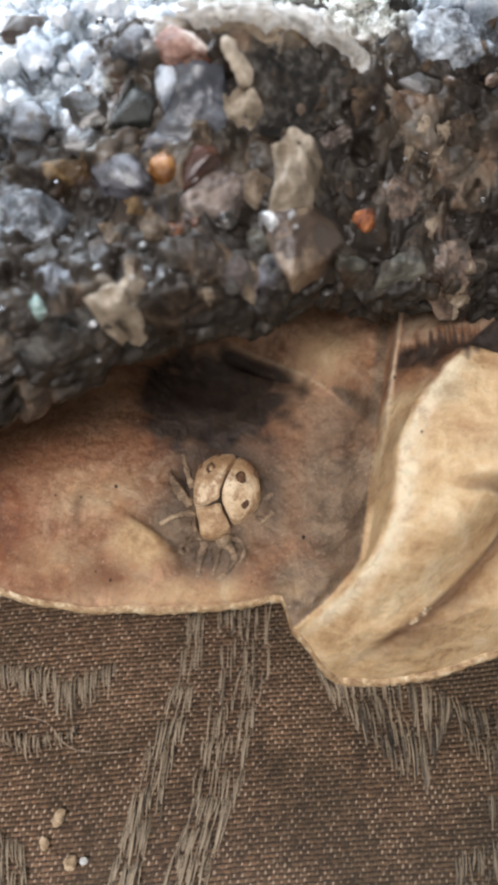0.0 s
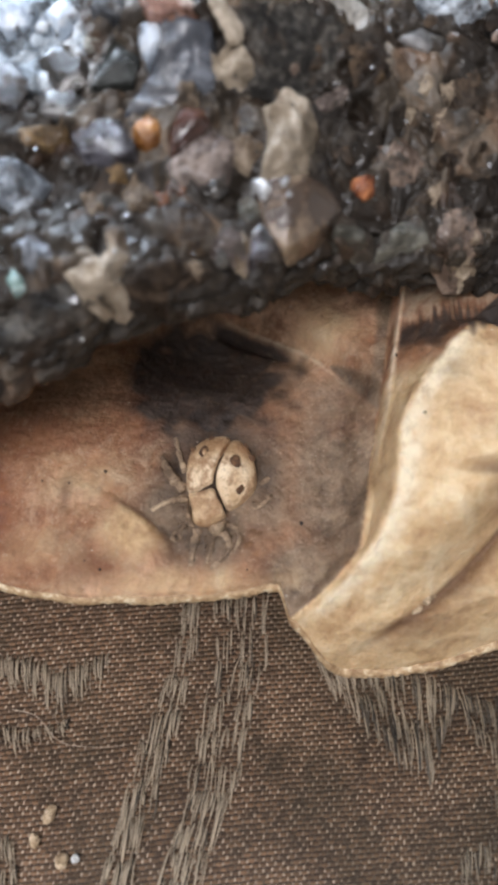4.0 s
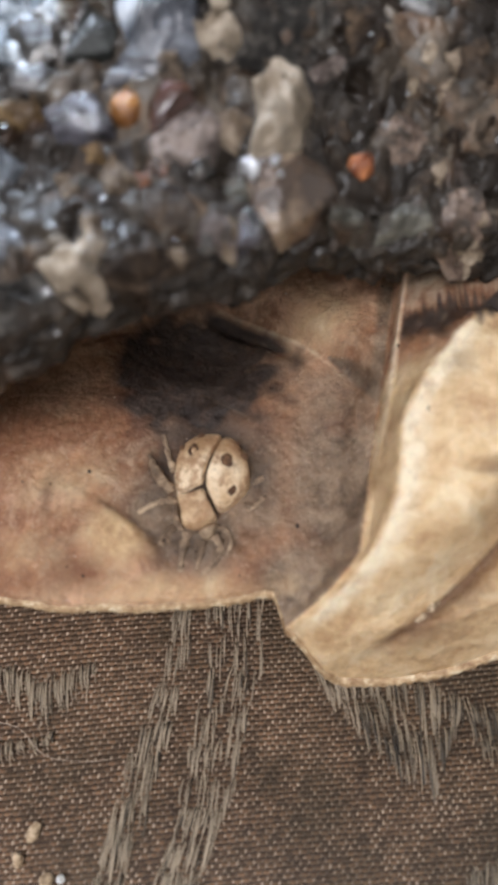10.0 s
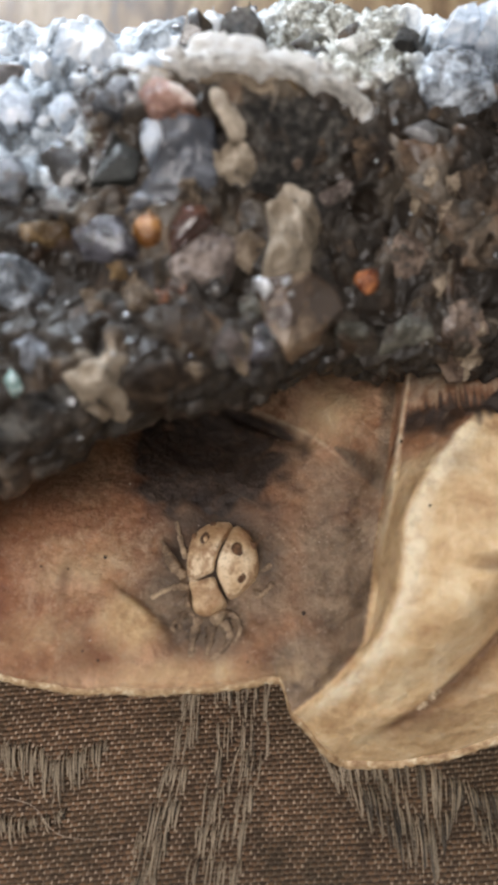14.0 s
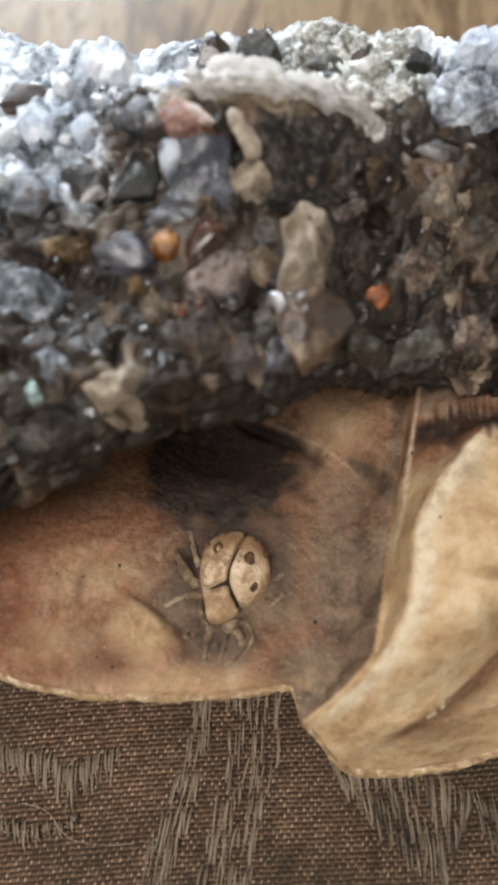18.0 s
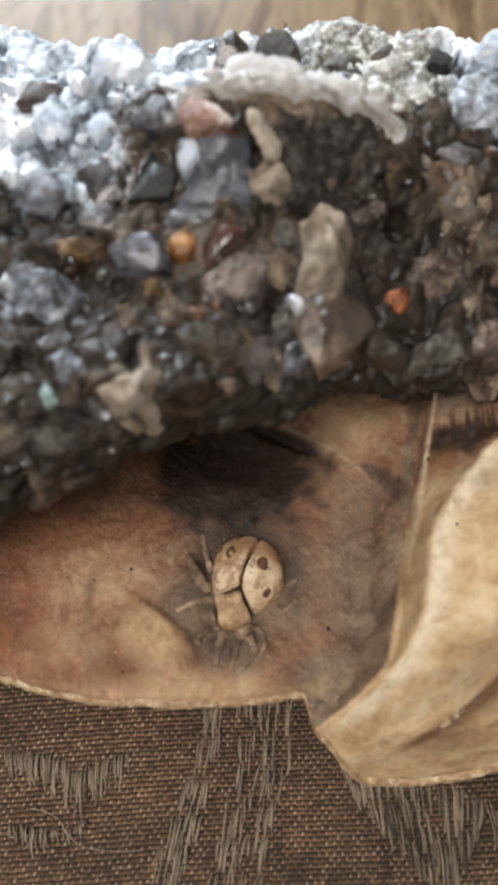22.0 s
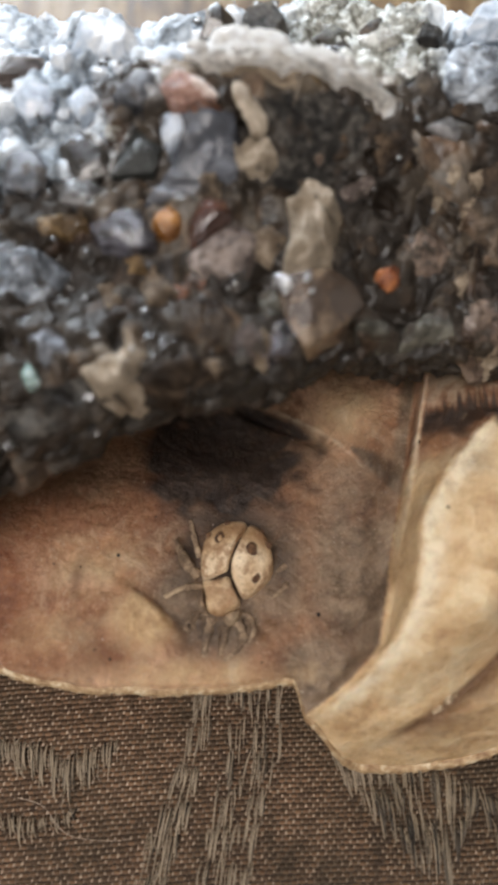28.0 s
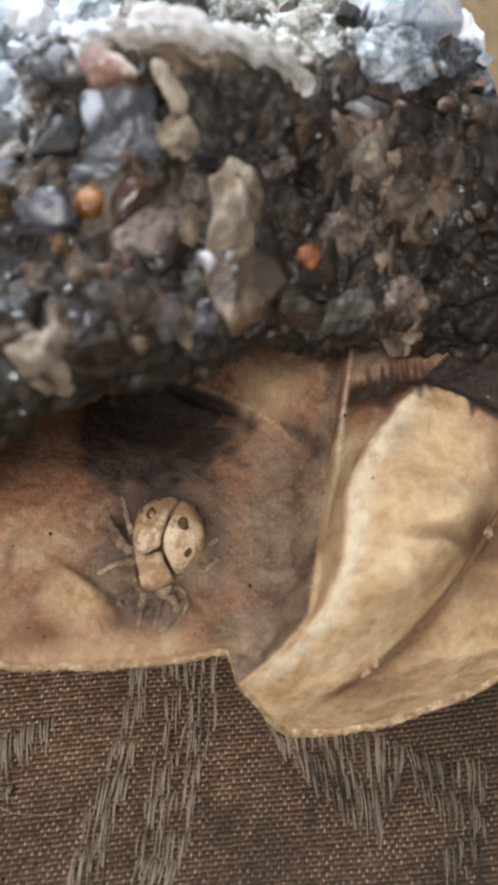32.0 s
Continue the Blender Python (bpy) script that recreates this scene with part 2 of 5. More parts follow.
def beetle_wood():
    m = Mat("beetle_wood", 0.5, 0.3)
    big, mid, fine = m.noise(220, 5, 0.6, warp=0.3), m.noise(650, 5, 0.65), m.noise(2200, 4, 0.7)
    c = m.ramp(big, (0.36, (0.32, 0.17, 0.075)), (0.50, (0.60, 0.42, 0.25)), (0.66, (0.82, 0.66, 0.46)))
    c = m.mix(m.ramp(mid, (0.48, 0.0), (0.60, 0.85)), c, (0.36, 0.205, 0.11))
    c = m.mix(m.ramp(fine, (0.52, 0.0), (0.66, 0.6)), c, (0.20, 0.11, 0.055))
    m.base(c)
    m.rough(m.ramp(mid, (0.35, 0.35), (0.65, 0.65)))
    return m.bumped(m.math("ADD", mid, big), 0.8, 0.0005).m


def rim_wood():
    m = Mat("leaf_rim_wood", 0.5, 0.4)
    n = m.noise(900, 5, 0.65)
    m.base(m.ramp(n, (0.32, (0.26, 0.15, 0.075)), (0.52, (0.50, 0.34, 0.19)), (0.68, (0.78, 0.67, 0.47))))
    return m.bumped(n, 0.7, 0.0004).m


def rock_matrix():
    m = Mat("rock_matrix", 0.5, 0.35, 0.0)

    def read(which):
        n = m.add("ShaderNodeAttribute")
        n.attribute_name = which
        return n.outputs["Fac"]

    n = m.noise(260, 5, 0.6)
    fine = m.noise(1300, 4, 0.65)
    big = m.noise(90, 4, 0.55, warp=0.4)
    tone = m.math("ADD", m.math("MULTIPLY", read("grain"), 0.62), 0.10)
    tone = m.math("ADD", tone, m.math("MULTIPLY", m.math("SUBTRACT", big, 0.5), 0.7))
    tone = m.math("ADD", tone, m.math("MULTIPLY", m.math("SUBTRACT", n, 0.5), 0.85))
    tone = m.math("ADD", tone, m.math("MULTIPLY", m.math("SUBTRACT", fine, 0.5), 0.4))
    hue = m.ramp(m.math("ADD", m.math("MULTIPLY", read("hue"), 0.4), m.math("MULTIPLY", m.noise(150, 3, 0.5), 0.6)), (0.3, (0.27, 0.15, 0.09)), (0.42, (0.28, 0.195, 0.13)), (0.52, (0.24, 0.20, 0.16)), (0.62, (0.36, 0.28, 0.20)), (0.74, (0.22, 0.205, 0.205)))
    dark = m.mix(m.ramp(tone, (0.24, 0.96), (0.42, 0.86), (0.60, 0.56), (0.92, 0.05)), hue, (0.012, 0.009, 0.007))
    icy = m.ramp(tone, (0.16, (0.05, 0.055, 0.06)), (0.30, (0.24, 0.28, 0.32)), (0.44, (0.58, 0.64, 0.70)), (0.60, (0.87, 0.91, 0.95)))
    sugar = m.ramp(m.math("ADD", m.math("MULTIPLY", fine, 0.7), m.math("MULTIPLY", n, 0.5)), (0.46, (0.07, 0.058, 0.04)), (0.60, (0.34, 0.335, 0.28)), (0.76, (0.85, 0.87, 0.83)))
    icy = m.mix(m.math("MULTIPLY", read("warm"), 0.85), icy, sugar)
    pale = m.math("ADD", read("pale"), m.math("MULTIPLY", m.math("SUBTRACT", n, 0.5), 1.6))
    m.base(m.mix(m.ramp(pale, (0.36, 0.0), (0.62, 1.0)), dark, icy))
    m.rough(m.ramp(read("chip"), (0.15, 0.16), (0.35, 0.45), (1.0, 0.7)))
    return m.bumped(m.math("ADD", n, m.math("MULTIPLY", fine, 0.5)), 0.4, 0.0006).m


M = {
    "wall": paint("wall_paint", (0.42, 0.40, 0.37)), "ceiling": paint("ceiling_paint", (0.55, 0.54, 0.52)),
    "floor": paint("floor_paint", (0.16, 0.12, 0.09)), "frame": paint("window_paint", (0.75, 0.74, 0.72), 0.4),
    "table": wood(), "leaf": leaf_wood(), "rim": rim_wood(), "rock": rock_matrix(),
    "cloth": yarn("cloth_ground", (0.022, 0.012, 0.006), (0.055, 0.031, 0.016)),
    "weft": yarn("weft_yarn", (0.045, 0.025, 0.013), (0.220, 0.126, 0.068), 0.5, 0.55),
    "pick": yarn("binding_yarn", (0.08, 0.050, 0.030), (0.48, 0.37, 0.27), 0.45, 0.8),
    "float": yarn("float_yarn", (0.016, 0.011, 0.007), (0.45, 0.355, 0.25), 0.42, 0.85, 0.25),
    "beetle": beetle_wood(),
    "stub": mineral("beetle_stub_wood", (0.17, 0.11, 0.068), (0.40, 0.285, 0.185), 0.5, 700, coat=0.05, crust=0),
    "spot": mineral("brown_spot", (0.09, 0.042, 0.020), (0.24, 0.125, 0.06), 0.5, 900, coat=0.0, crust=0),
    "limb": mineral("beetle_limb_wood", (0.22, 0.145, 0.09), (0.50, 0.37, 0.24), 0.5, 700, coat=0.05, crust=0),
    "dark": mineral("dark_cut", (0.025, 0.014, 0.008), (0.07, 0.04, 0.022), 0.6, 900, coat=0.0, crust=0),
    "chip": mineral("wood_chip", (0.36, 0.25, 0.15), (0.74, 0.60, 0.42), 0.6, 1500, coat=0.0, crust=0),
    "crumb": mineral("crumb", (0.42, 0.29, 0.17), (0.70, 0.55, 0.38), 0.6, 1500, coat=0.0, crust=0),
    "hair": paint("fibre", (0.45, 0.36, 0.28)),
    "ice": mineral("pale_calcite", (0.50, 0.58, 0.68), (0.88, 0.93, 0.98), 0.16, 420, 0.1, 0.5, 0.6, 0.22, 0.6, 1.3),
    "smokemilk": mineral("cloudy_smoky_quartz", (0.070, 0.075, 0.090), (0.34, 0.365, 0.42), 0.25, 160, 0.05, 0.3, 0.5, 0.30, 0.5, 0.7),
    "pyrite": mineral("green_grey_crystal", (0.018, 0.020, 0.018), (0.085, 0.092, 0.085), 0.3, 300, 0, 0.2, 0.5, 0.05, 0.5, 1.0),
    "lavender": mineral("lavender_quartz", (0.034, 0.031, 0.038), (0.185, 0.18, 0.215), 0.14, 380, 0.1, 0.4, 0.6, 0.35, 0.6, 1.2),
    "redamber": mineral("red_amber", (0.075, 0.028, 0.018), (0.30, 0.155, 0.095), 0.12, 220, 0.1, 0.7, 0.6, 0.05, 0.2, 0.7),
    "gem": mineral("brown_gem", (0.075, 0.046, 0.030), (0.36, 0.26, 0.175), 0.08, 260, 0.15, 0.9, 0.7, 0.12, 0.3, 0.8),
    "quartz": mineral("grey_quartz", (0.036, 0.033, 0.031), (0.18, 0.175, 0.175), 0.10, 300, 0.1, 0.6, 0.6, 0.4, 0.3),
    "smoky": mineral("smoky_quartz", (0.016, 0.013, 0.011), (0.085, 0.072, 0.062), 0.10, 300, 0.05, 0.5, 0.6, 0.3, 0.25),
    "milky": mineral("milky_quartz", (0.40, 0.45, 0.53), (0.86, 0.90, 0.96), 0.25, 200, 0.1, 0.3, 0.5, 0.2, 0.4, 0.8),
    "cream": mineral("cream_stone", (0.29, 0.228, 0.162), (0.61, 0.52, 0.415), 0.4, 400, 0, 0.1, 0.4, 0.07, 0.8, 1.0),
    "chalk": mineral("chalky_grey", (0.11, 0.082, 0.07), (0.40, 0.325, 0.285), 0.5, 450, 0, 0.1, 0.35, 0.42, 1.0),
    "rose": mineral("rose_stone", (0.40, 0.22, 0.17), (0.86, 0.76, 0.71), 0.3, 420, crust=0.25),
    "rosetan": mineral("rose_tan_stone", (0.11, 0.072, 0.052), (0.31, 0.225, 0.17), 0.45, 500),
    "rust": mineral("rusty_stone", (0.05, 0.018, 0.008), (0.24, 0.09, 0.035), 0.25, 400, 0, 0.5),
    "vein": mineral("white_vein", (0.70, 0.66, 0.60), (0.94, 0.93, 0.91), 0.4, 500, 0, 0.3, 0.4, 0.04, 1.0, 1.3),
    "sand": mineral("sand_pebble", (0.15, 0.105, 0.068), (0.45, 0.355, 0.26), 0.5, 500, 0, 0.05, 0.35, 0.52, 1.0),
    "tan": mineral("tan_pebble", (0.19, 0.14, 0.093), (0.47, 0.38, 0.28), 0.42, 300, 0, 0.1, 0.4, 0.22, 0.8, 1.2),
    "ochre": mineral("ochre_flake", (0.085, 0.050, 0.020), (0.26, 0.165, 0.072), 0.35, 500, 0, 0.3, crust=0.35),
    "clay": mineral("brown_grain", (0.022, 0.014, 0.009), (0.125, 0.085, 0.055), 0.5, 400, 0, 0.0, 0.25, 0.5),
    "spar": mineral("glassy_spar", (0.30, 0.29, 0.25), (0.78, 0.77, 0.71), 0.15, 700, 0.1, 0.5, crust=0.3),
    "spargreen": mineral("green_grey_spar", (0.06, 0.057, 0.046), (0.21, 0.20, 0.165), 0.35, 300, 0, 0.1, 0.4, 0.45),
    "bluestone": mineral("blue_grey_stone", (0.040, 0.043, 0.050), (0.22, 0.235, 0.265), 0.35, 350, 0, 0.2, 0.5, 0.55),
    "bluepale": mineral("pale_blue_grey_stone", (0.12, 0.135, 0.155), (0.62, 0.67, 0.73), 0.35, 420, 0, 0.2, 0.5, 0.38, 0.8, 1.8),
    "slate": mineral("dark_grey_grain", (0.028, 0.025, 0.022), (0.150, 0.134, 0.115), 0.5, 420, 0, 0.0, 0.3, 0.36, 1.0, 2.0),
    "orange": mineral("orange_stone", (0.15, 0.056, 0.014), (0.36, 0.165, 0.048), 0.2, 350, 0, 0.6, 0.5, 0.15, 0.4),
    "rustorange": mineral("orange_red_stone", (0.17, 0.042, 0.012), (0.50, 0.18, 0.06), 0.25, 450, 0, 0.5, 0.5, 0.2, 0.5),
    # bright base colour, used for small crystals and for painted glints
    "glassy": mineral("clear_crystal_glint", (0.40, 0.41, 0.43), (0.85, 0.86, 0.9), 0.05, 500, 0.2, 1.0, 0.8, 0, 0.2),
    "spark": mineral("dark_glint", (0.03, 0.028, 0.026), (0.14, 0.13, 0.125), 0.04, 500, 0, 1.0, 1.0, 0, 0.1),
    "aqua": mineral("aqua_glass", (0.25, 0.42, 0.38), (0.70, 0.86, 0.80), 0.05, 500, 0.3, 1.0, crust=0),
}


# ---- forms, in mm ----
def smooth(a, b, t):
    """0 below a, 1 above b, gliding between."""
    t = min(1.0, max(0.0, (t - a) / (b - a)))
    return t * t * (3 - 2 * t)


def bump(x, y, cx, cy, rx, ry):
    return math.exp(-(((x - cx) / rx) ** 2 + ((y - cy) / ry) ** 2))


def rock_front(x):
    """Plan line of the specimen's front edge, in mm."""
    return -1.5 + 0.42 * (x + 32) - 0.0016 * (x + 32) ** 2 - 3.2 * smooth(15, 36, x) + 1.1 * bump(x, 0, 4, 0, 5, 1) - 1.2 * bump(x, 0, -3, 0, 5, 1)


def rock_back(x):
    return 52 + 2.0 * math.sin(x * 0.16 + 1) + 1.2 * math.sin(x * 0.5) - 15 * smooth(26.0, 30.0, x)


def rock_top(x, y):
    """Height of the specimen's upper face, in mm."""
    z = 38.2 + 0.28 * (min(y, 36) - 20) - 0.24 * max(0.0, y - 37)
    over = (x - 1 + math.hypot(x - 1, 5)) / 2 - 1.6
    z -= (0.5 - 0.012 * (y - 15)) * over - 0.02 * min(0.0, x + 8)
    z += 3.0 * bump(x, y, -14, 9, 10, 7) + 3.0 * bump(x, y, -8, 34, 8, 5) - 2.2 * bump(x, y, 10, 23, 8, 8)
    z += 1.2 * bump(x, y, 1, 19, 4, 5) - 1.5 * bump(x, y, -20, 17, 6, 3) - 1.4 * bump(x, y, 5, 47, 9, 6)
    return z


def leaf_edge(x):
    """Plan line of the carved leaf's front edge, in mm."""
    left = -15.0 - 0.9 * bump(x, 0, -16, 0, 9, 1) + 0.5 * smooth(-6, -1, x) + 7.0 * smooth(-24, -56, x)
    right = -22.9 + 0.0115 * (x - 9) ** 2 * smooth(9, 14, x) + 4.6 * bump(x, 0, 0.4, 0, 3.4, 1)
    return left + (right - left) * smooth(-0.6, 0.9, x)


def leaf_rim(y):
    """Plan line of the bright crest of the big lobe: x at a given y, in mm."""
    if y < 0:
        return 12.3 + 0.05 * y + 0.0017 * y ** 3
    return 12.3 + 0.42 * y + 0.024 * y * y


def leaf_cliff(y):
    """Plan line where the face steps up to the big lobe, in mm."""
    return min(leaf_rim(y) - 0.5, 10.9 + 0.19 * y)


def groove(x, y):
    """How far past the fold between the big lobe and the low petal, in mm."""
    return (x - 15.0) * (0.60 if x > 15 else 0.45) - (y + 16.6) * 0.80 + 0.010 * max(0.0, x - 15) ** 2 + 0.0006 * max(0.0, x - 15) ** 3


def leaf_arc(x):
    """Plan line of the fine curved vein behind the beetle, in mm."""
    return 17.2 - 0.7 * x - 0.012 * x * x - 0.0022 * max(0.0, x) ** 3


def leaf_side(x, y):
    """How far past the cut edge of the beetle's hollow, in mm; below 0 on the pale swelling before it."""
    return 0.75 * (x + 11.8 + 0.10 * max(0.0, y + 13.2) ** 2)


def leaf_lens(x, y):
    """1 inside the dark slit between the vein and the step, 0 outside."""
    ax, ay, bx, by = 6.4, 12.6, 11.7, 4.4
    lx, ly = bx - ax, by - ay
    n = math.hypot(lx, ly)
    t = ((x - ax) * lx + (y - ay) * ly) / n / n
    if t <= 0 or t >= 1:
        return 0.0
    d = ((x - ax) * ly - (y - ay) * lx) / n + 0.9 * math.sin(math.pi * t)
    w = 1.15 * math.sin(math.pi * t) ** 0.8
    return 1 - smooth(w * 0.35, w + 0.3, abs(d))


def leaf_top(x, y):
    """Height of the carved leaf's face, in mm."""
    z = 11.3 - 0.10 * (y + 3) * smooth(0, 20, y) - 0.014 * max(0.0, -9 - y) ** 2
    z += 0.45 * noise.noise((x * 0.8, y * 0.8, 6)) * bump(x, y, -8, -6, 6, 8)
    z += 0.9 * bump(x, y, -22, -2, 8, 8) - 5.0 * bump(x, y, -8, 16, 9, 7) - 1.2 * bump(x, y, -7, 1, 6, 6)
    z -= 0.9 * bump(x, y, 7, -2, 4, 8)
    side = leaf_side(x, y)
    z += 1.7 * (1 - smooth(-0.3, 1.1, side)) * bump(x, y, -17.0, -9.4, 6.0, 4.6)
    z += 0.7 * bump(x, y, -12.4, -3.0, 1.1, 2.4) + 0.5 * bump(x, y, -11.0, -8.6, 2.0, 1.5) + 0.5 * bump(x, y, -6.0, -10.2, 2.4, 1.6)
    z += 0.025 * math.sin((x - y) * 5.5) * bump(x, y, -17.5, -7.5, 3, 4) * (1 - smooth(-0.3, 0.4, side))
    past = y - leaf_arc(x)
    z += 3.6 * smooth(-0.3, 5.5, past) * smooth(-5, 4, x) + 0.35 * math.exp(-(past / 0.55) ** 2) * smooth(-9, -5, x) * (1 - smooth(3, 6, x))
    z += 0.03 * math.sin(past * 8.5 + 1.5 * math.sin(x * 0.5)) * bump(past, 0, -2.5, 0, 3, 1) * smooth(-14, -9, x) * (1 - smooth(6, 10, x))
    z -= 1.1 * math.exp(-((past + 1.5) / 0.9) ** 2) * smooth(-9, -6, x) * (1 - smooth(0, 5, x))
    z -= 0.4 * leaf_lens(x, y) + 0.5 * bump(x, y, 3.2, 3.6, 0.9, 2.4)
    d = x - leaf_rim(y)
    crest = 20.8 + 0.05 * y - 0.052 * max(0.0, -4 - y) ** 2
    lobe = crest + 0.5 * smooth(0, 5, d) - 0.012 * max(0.0, d - 6) ** 2 + 0.22 * math.exp(-((d - 0.5) / 0.9) ** 2)
    lobe -= (1.1 + 1.6 * smooth(21, 29, x)) * math.exp(-((y + 4.6 - 0.06 * (x - 20)) / (0.8 + 0.9 * smooth(22, 30, x))) ** 2) * smooth(14, 20, x)
    lobe -= 2.0 * smooth(11.5, 13.5, y + 0.5 * max(0.0, x - 22)) * smooth(17, 20, x)
    g = groove(x, y)
    low = 9.8 + 1.2 * smooth(0.5, 4, g) - 0.6 * smooth(4, 9, g) + 0.2 * (y + 14 + math.hypot(y + 14, 4))
    lobe += (min(low, lobe) - lobe) * smooth(-6.5, 0.2, g) ** 2.2 - 0.8 * math.exp(-((g - 0.35) / 0.7) ** 2) * smooth(3, 8, x)
    c = x - leaf_cliff(y)
    share = min(1.0, max(0.0, c / max(0.4, c - d)))
    shelf = 16.2 + 0.04 * y + (crest - 16.2) * share ** 0.9 + 0.3 * smooth(14.2, 14.8, y)
    lobe = lobe + (min(shelf, lobe) - lobe) * (1 - smooth(-1.0, 0.2, d))
    lobe += (0.22 * noise.noise((x * 1.6, y * 1.6, 14)) + 0.12 * noise.noise((x * 4.0, y * 4.0, 15))) * math.exp(-((d - 0.3) / 1.0) ** 2)
    z += 2.8 * smooth(-5.5, -0.4, c) * (1 - smooth(5, 12, y)) * smooth(-17, -11, y)
    z += (lobe - z) * smooth(-0.7 - 2.2 * smooth(-2, -9, y), 0.1, c)
    return z + 0.4 * math.exp(-((c - 0.1) / 0.3) ** 2) * smooth(-2, 4, y)


def leaf_stains_and_light(x, y):
    """How far scorched, greyed, rusty, brown, pale and worn the carved leaf is at (x, y) mm, with shade and highlights
    painted in.
    """
    wob = noise.noise((x * 0.5, y * 0.5, 2))
    past, d, c, g = y - leaf_arc(x), x - leaf_rim(y), x - leaf_cliff(y), groove(x, y)
    # scorched hollow, its shade included in the same dark colour
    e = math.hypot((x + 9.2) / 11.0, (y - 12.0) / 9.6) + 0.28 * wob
    char_shade = 1.15 * (1 - smooth(0.22, 1.38, e)) * smooth(-21, -16, x)
    char_shade = max(char_shade * (1 - smooth(-0.6, 0.6, past)), 0.9 * math.exp(-((past + 1.3) / 1.0) ** 2) * smooth(-10, -6, x) * (1 - smooth(-1, 4, x)))
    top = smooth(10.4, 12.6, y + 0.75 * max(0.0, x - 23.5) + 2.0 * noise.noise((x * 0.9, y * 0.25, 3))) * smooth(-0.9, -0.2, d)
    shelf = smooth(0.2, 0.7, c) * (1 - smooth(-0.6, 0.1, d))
    char_shade = max(char_shade, 0.75 * top, 0.6 * shelf * smooth(9.6, 11.4, y + 1.6 * wob) * (1 - smooth(13.2, 14.8, y + 2.6 * noise.noise((x * 2.2, y * 0.15, 8)))))
    # also paints the beetle's shadow and the dark gaps beside it
    char_shade = max(1.6 * char_shade, 0.28 * leaf_lens(x, y), 1.0 * bump(x, y, -8, 3, 6.5, 4.0), 0.95 * bump(x, y, -12.0, -0.5, 2.2, 4.5), 0.75 * bump(x, y, -1.8, -1.5, 1.6, 4.5), 0.6 * bump(x, y, -8.5, -9.5, 4.5, 2.5))
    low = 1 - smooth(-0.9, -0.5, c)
    # grey wood, plus painted shade round the beetle and under the hollow's edge
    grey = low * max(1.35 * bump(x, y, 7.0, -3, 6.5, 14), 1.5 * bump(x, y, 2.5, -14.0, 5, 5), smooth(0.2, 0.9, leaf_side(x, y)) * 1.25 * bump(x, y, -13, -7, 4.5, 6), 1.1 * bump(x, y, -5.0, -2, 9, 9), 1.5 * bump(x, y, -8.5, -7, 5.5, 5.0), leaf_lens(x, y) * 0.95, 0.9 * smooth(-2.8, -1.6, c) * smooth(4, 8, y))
    rust = max(1.7 * bump(x, y, -35, -5.5, 5.5, 7), 0.8 * bump(x, y, -32, 4, 9, 4), 0.6 * bump(x, y, -16, 8, 3, 6), 0.5 * bump(x, y, -2, 6, 4, 3), 0.35 * bump(x, y, 7.5, 4, 2.6, 1.8), 0.25 * bump(x, y, 5, 17, 6, 4), 0.4 * bump(x, y, -23, -6, 4, 2), 0.35 * bump(x, y, -20, -13, 7, 2))
    # brown wood; in the fold and the crease it paints their shade
    brown = max(0.7 * bump(x, y, -25, 8, 10, 3.5), 0.8 * shelf * smooth(7, 12, y), 1.1 * smooth(-0.5, 0.3, g) * math.exp(-max(0.0, g) / 2.2) * smooth(5, 12, x) * smooth(-22, -18, y),
                0.75 * math.exp(-((y + 4.4) / 1.0) ** 2) * smooth(17, 22, x), 1.3 * bump(x, y, 28.5, -4, 3.6, 3.2), 0.8 * bump(x, y, 32, 7, 5, 7), 0.7 * bump(x, y, 27, -8, 3, 3), 0.75 * bump(x, y, -24.3, -4.2, 0.7, 2.2), 0.45 * bump(x, y, -21, -12, 4, 2.5))
    # pale wood; on the swelling and the step face it paints the light they catch
    pale = max(smooth(-0.2, 0.4, d) * 0.95 * (1 - 0.45 * smooth(-2, 1, g)) * (1 - 0.35 * smooth(19, 29, x)), 1.1 * bump(x, y, -16.2, -8.4, 3.6, 3.4) * (1 - smooth(0.1, 0.6, leaf_side(x, y))), 0.42 * bump(x, y, -22, -2, 7, 5), 0.4 * bump(x, y, -27, -10, 6, 3), 0.6 * bump(x, y, -10, -14, 13, 1.8), 0.55 * bump(x, y, 6, 16.5, 5, 4), 0.95 * smooth(-0.7, -0.3, c) * (1 - smooth(5, 10, y)))
    if low < 0.5:
        brown = max(brown, 1.1 * top, 0.5 * bump(x, y, 18, 7, 2, 3), 0.45 * bump(x, y, 25, 0, 5, 2))
        pale = max(pale, 0.6 * (1 - smooth(2, 8, y)))
    # rubbed lines; along the crest the band is a highlight painted in
    worn_or_lit = (1.15 + 1.1 * noise.noise((x * 0.9, y * 0.9, 12)) + 0.5 * noise.noise((x * 2.6, y * 2.6, 13))) * max(math.exp(-((d - 0.8) / (0.7 + 0.6 * smooth(0.8, 2.0, d))) ** 2) * smooth(-20, -14, y) * (1 - smooth(9, 12, y)), 0.55 * math.exp(-((c - 0.1) / 0.25) ** 2) * smooth(-2, 4, y), 0.14 * shelf * smooth(13.4, 15.2, y + 2.6 * noise.noise((x * 2.2, y * 0.15, 8))),
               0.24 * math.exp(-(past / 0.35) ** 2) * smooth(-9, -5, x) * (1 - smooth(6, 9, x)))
    return char_shade, grey, rust, brown, pale, worn_or_lit


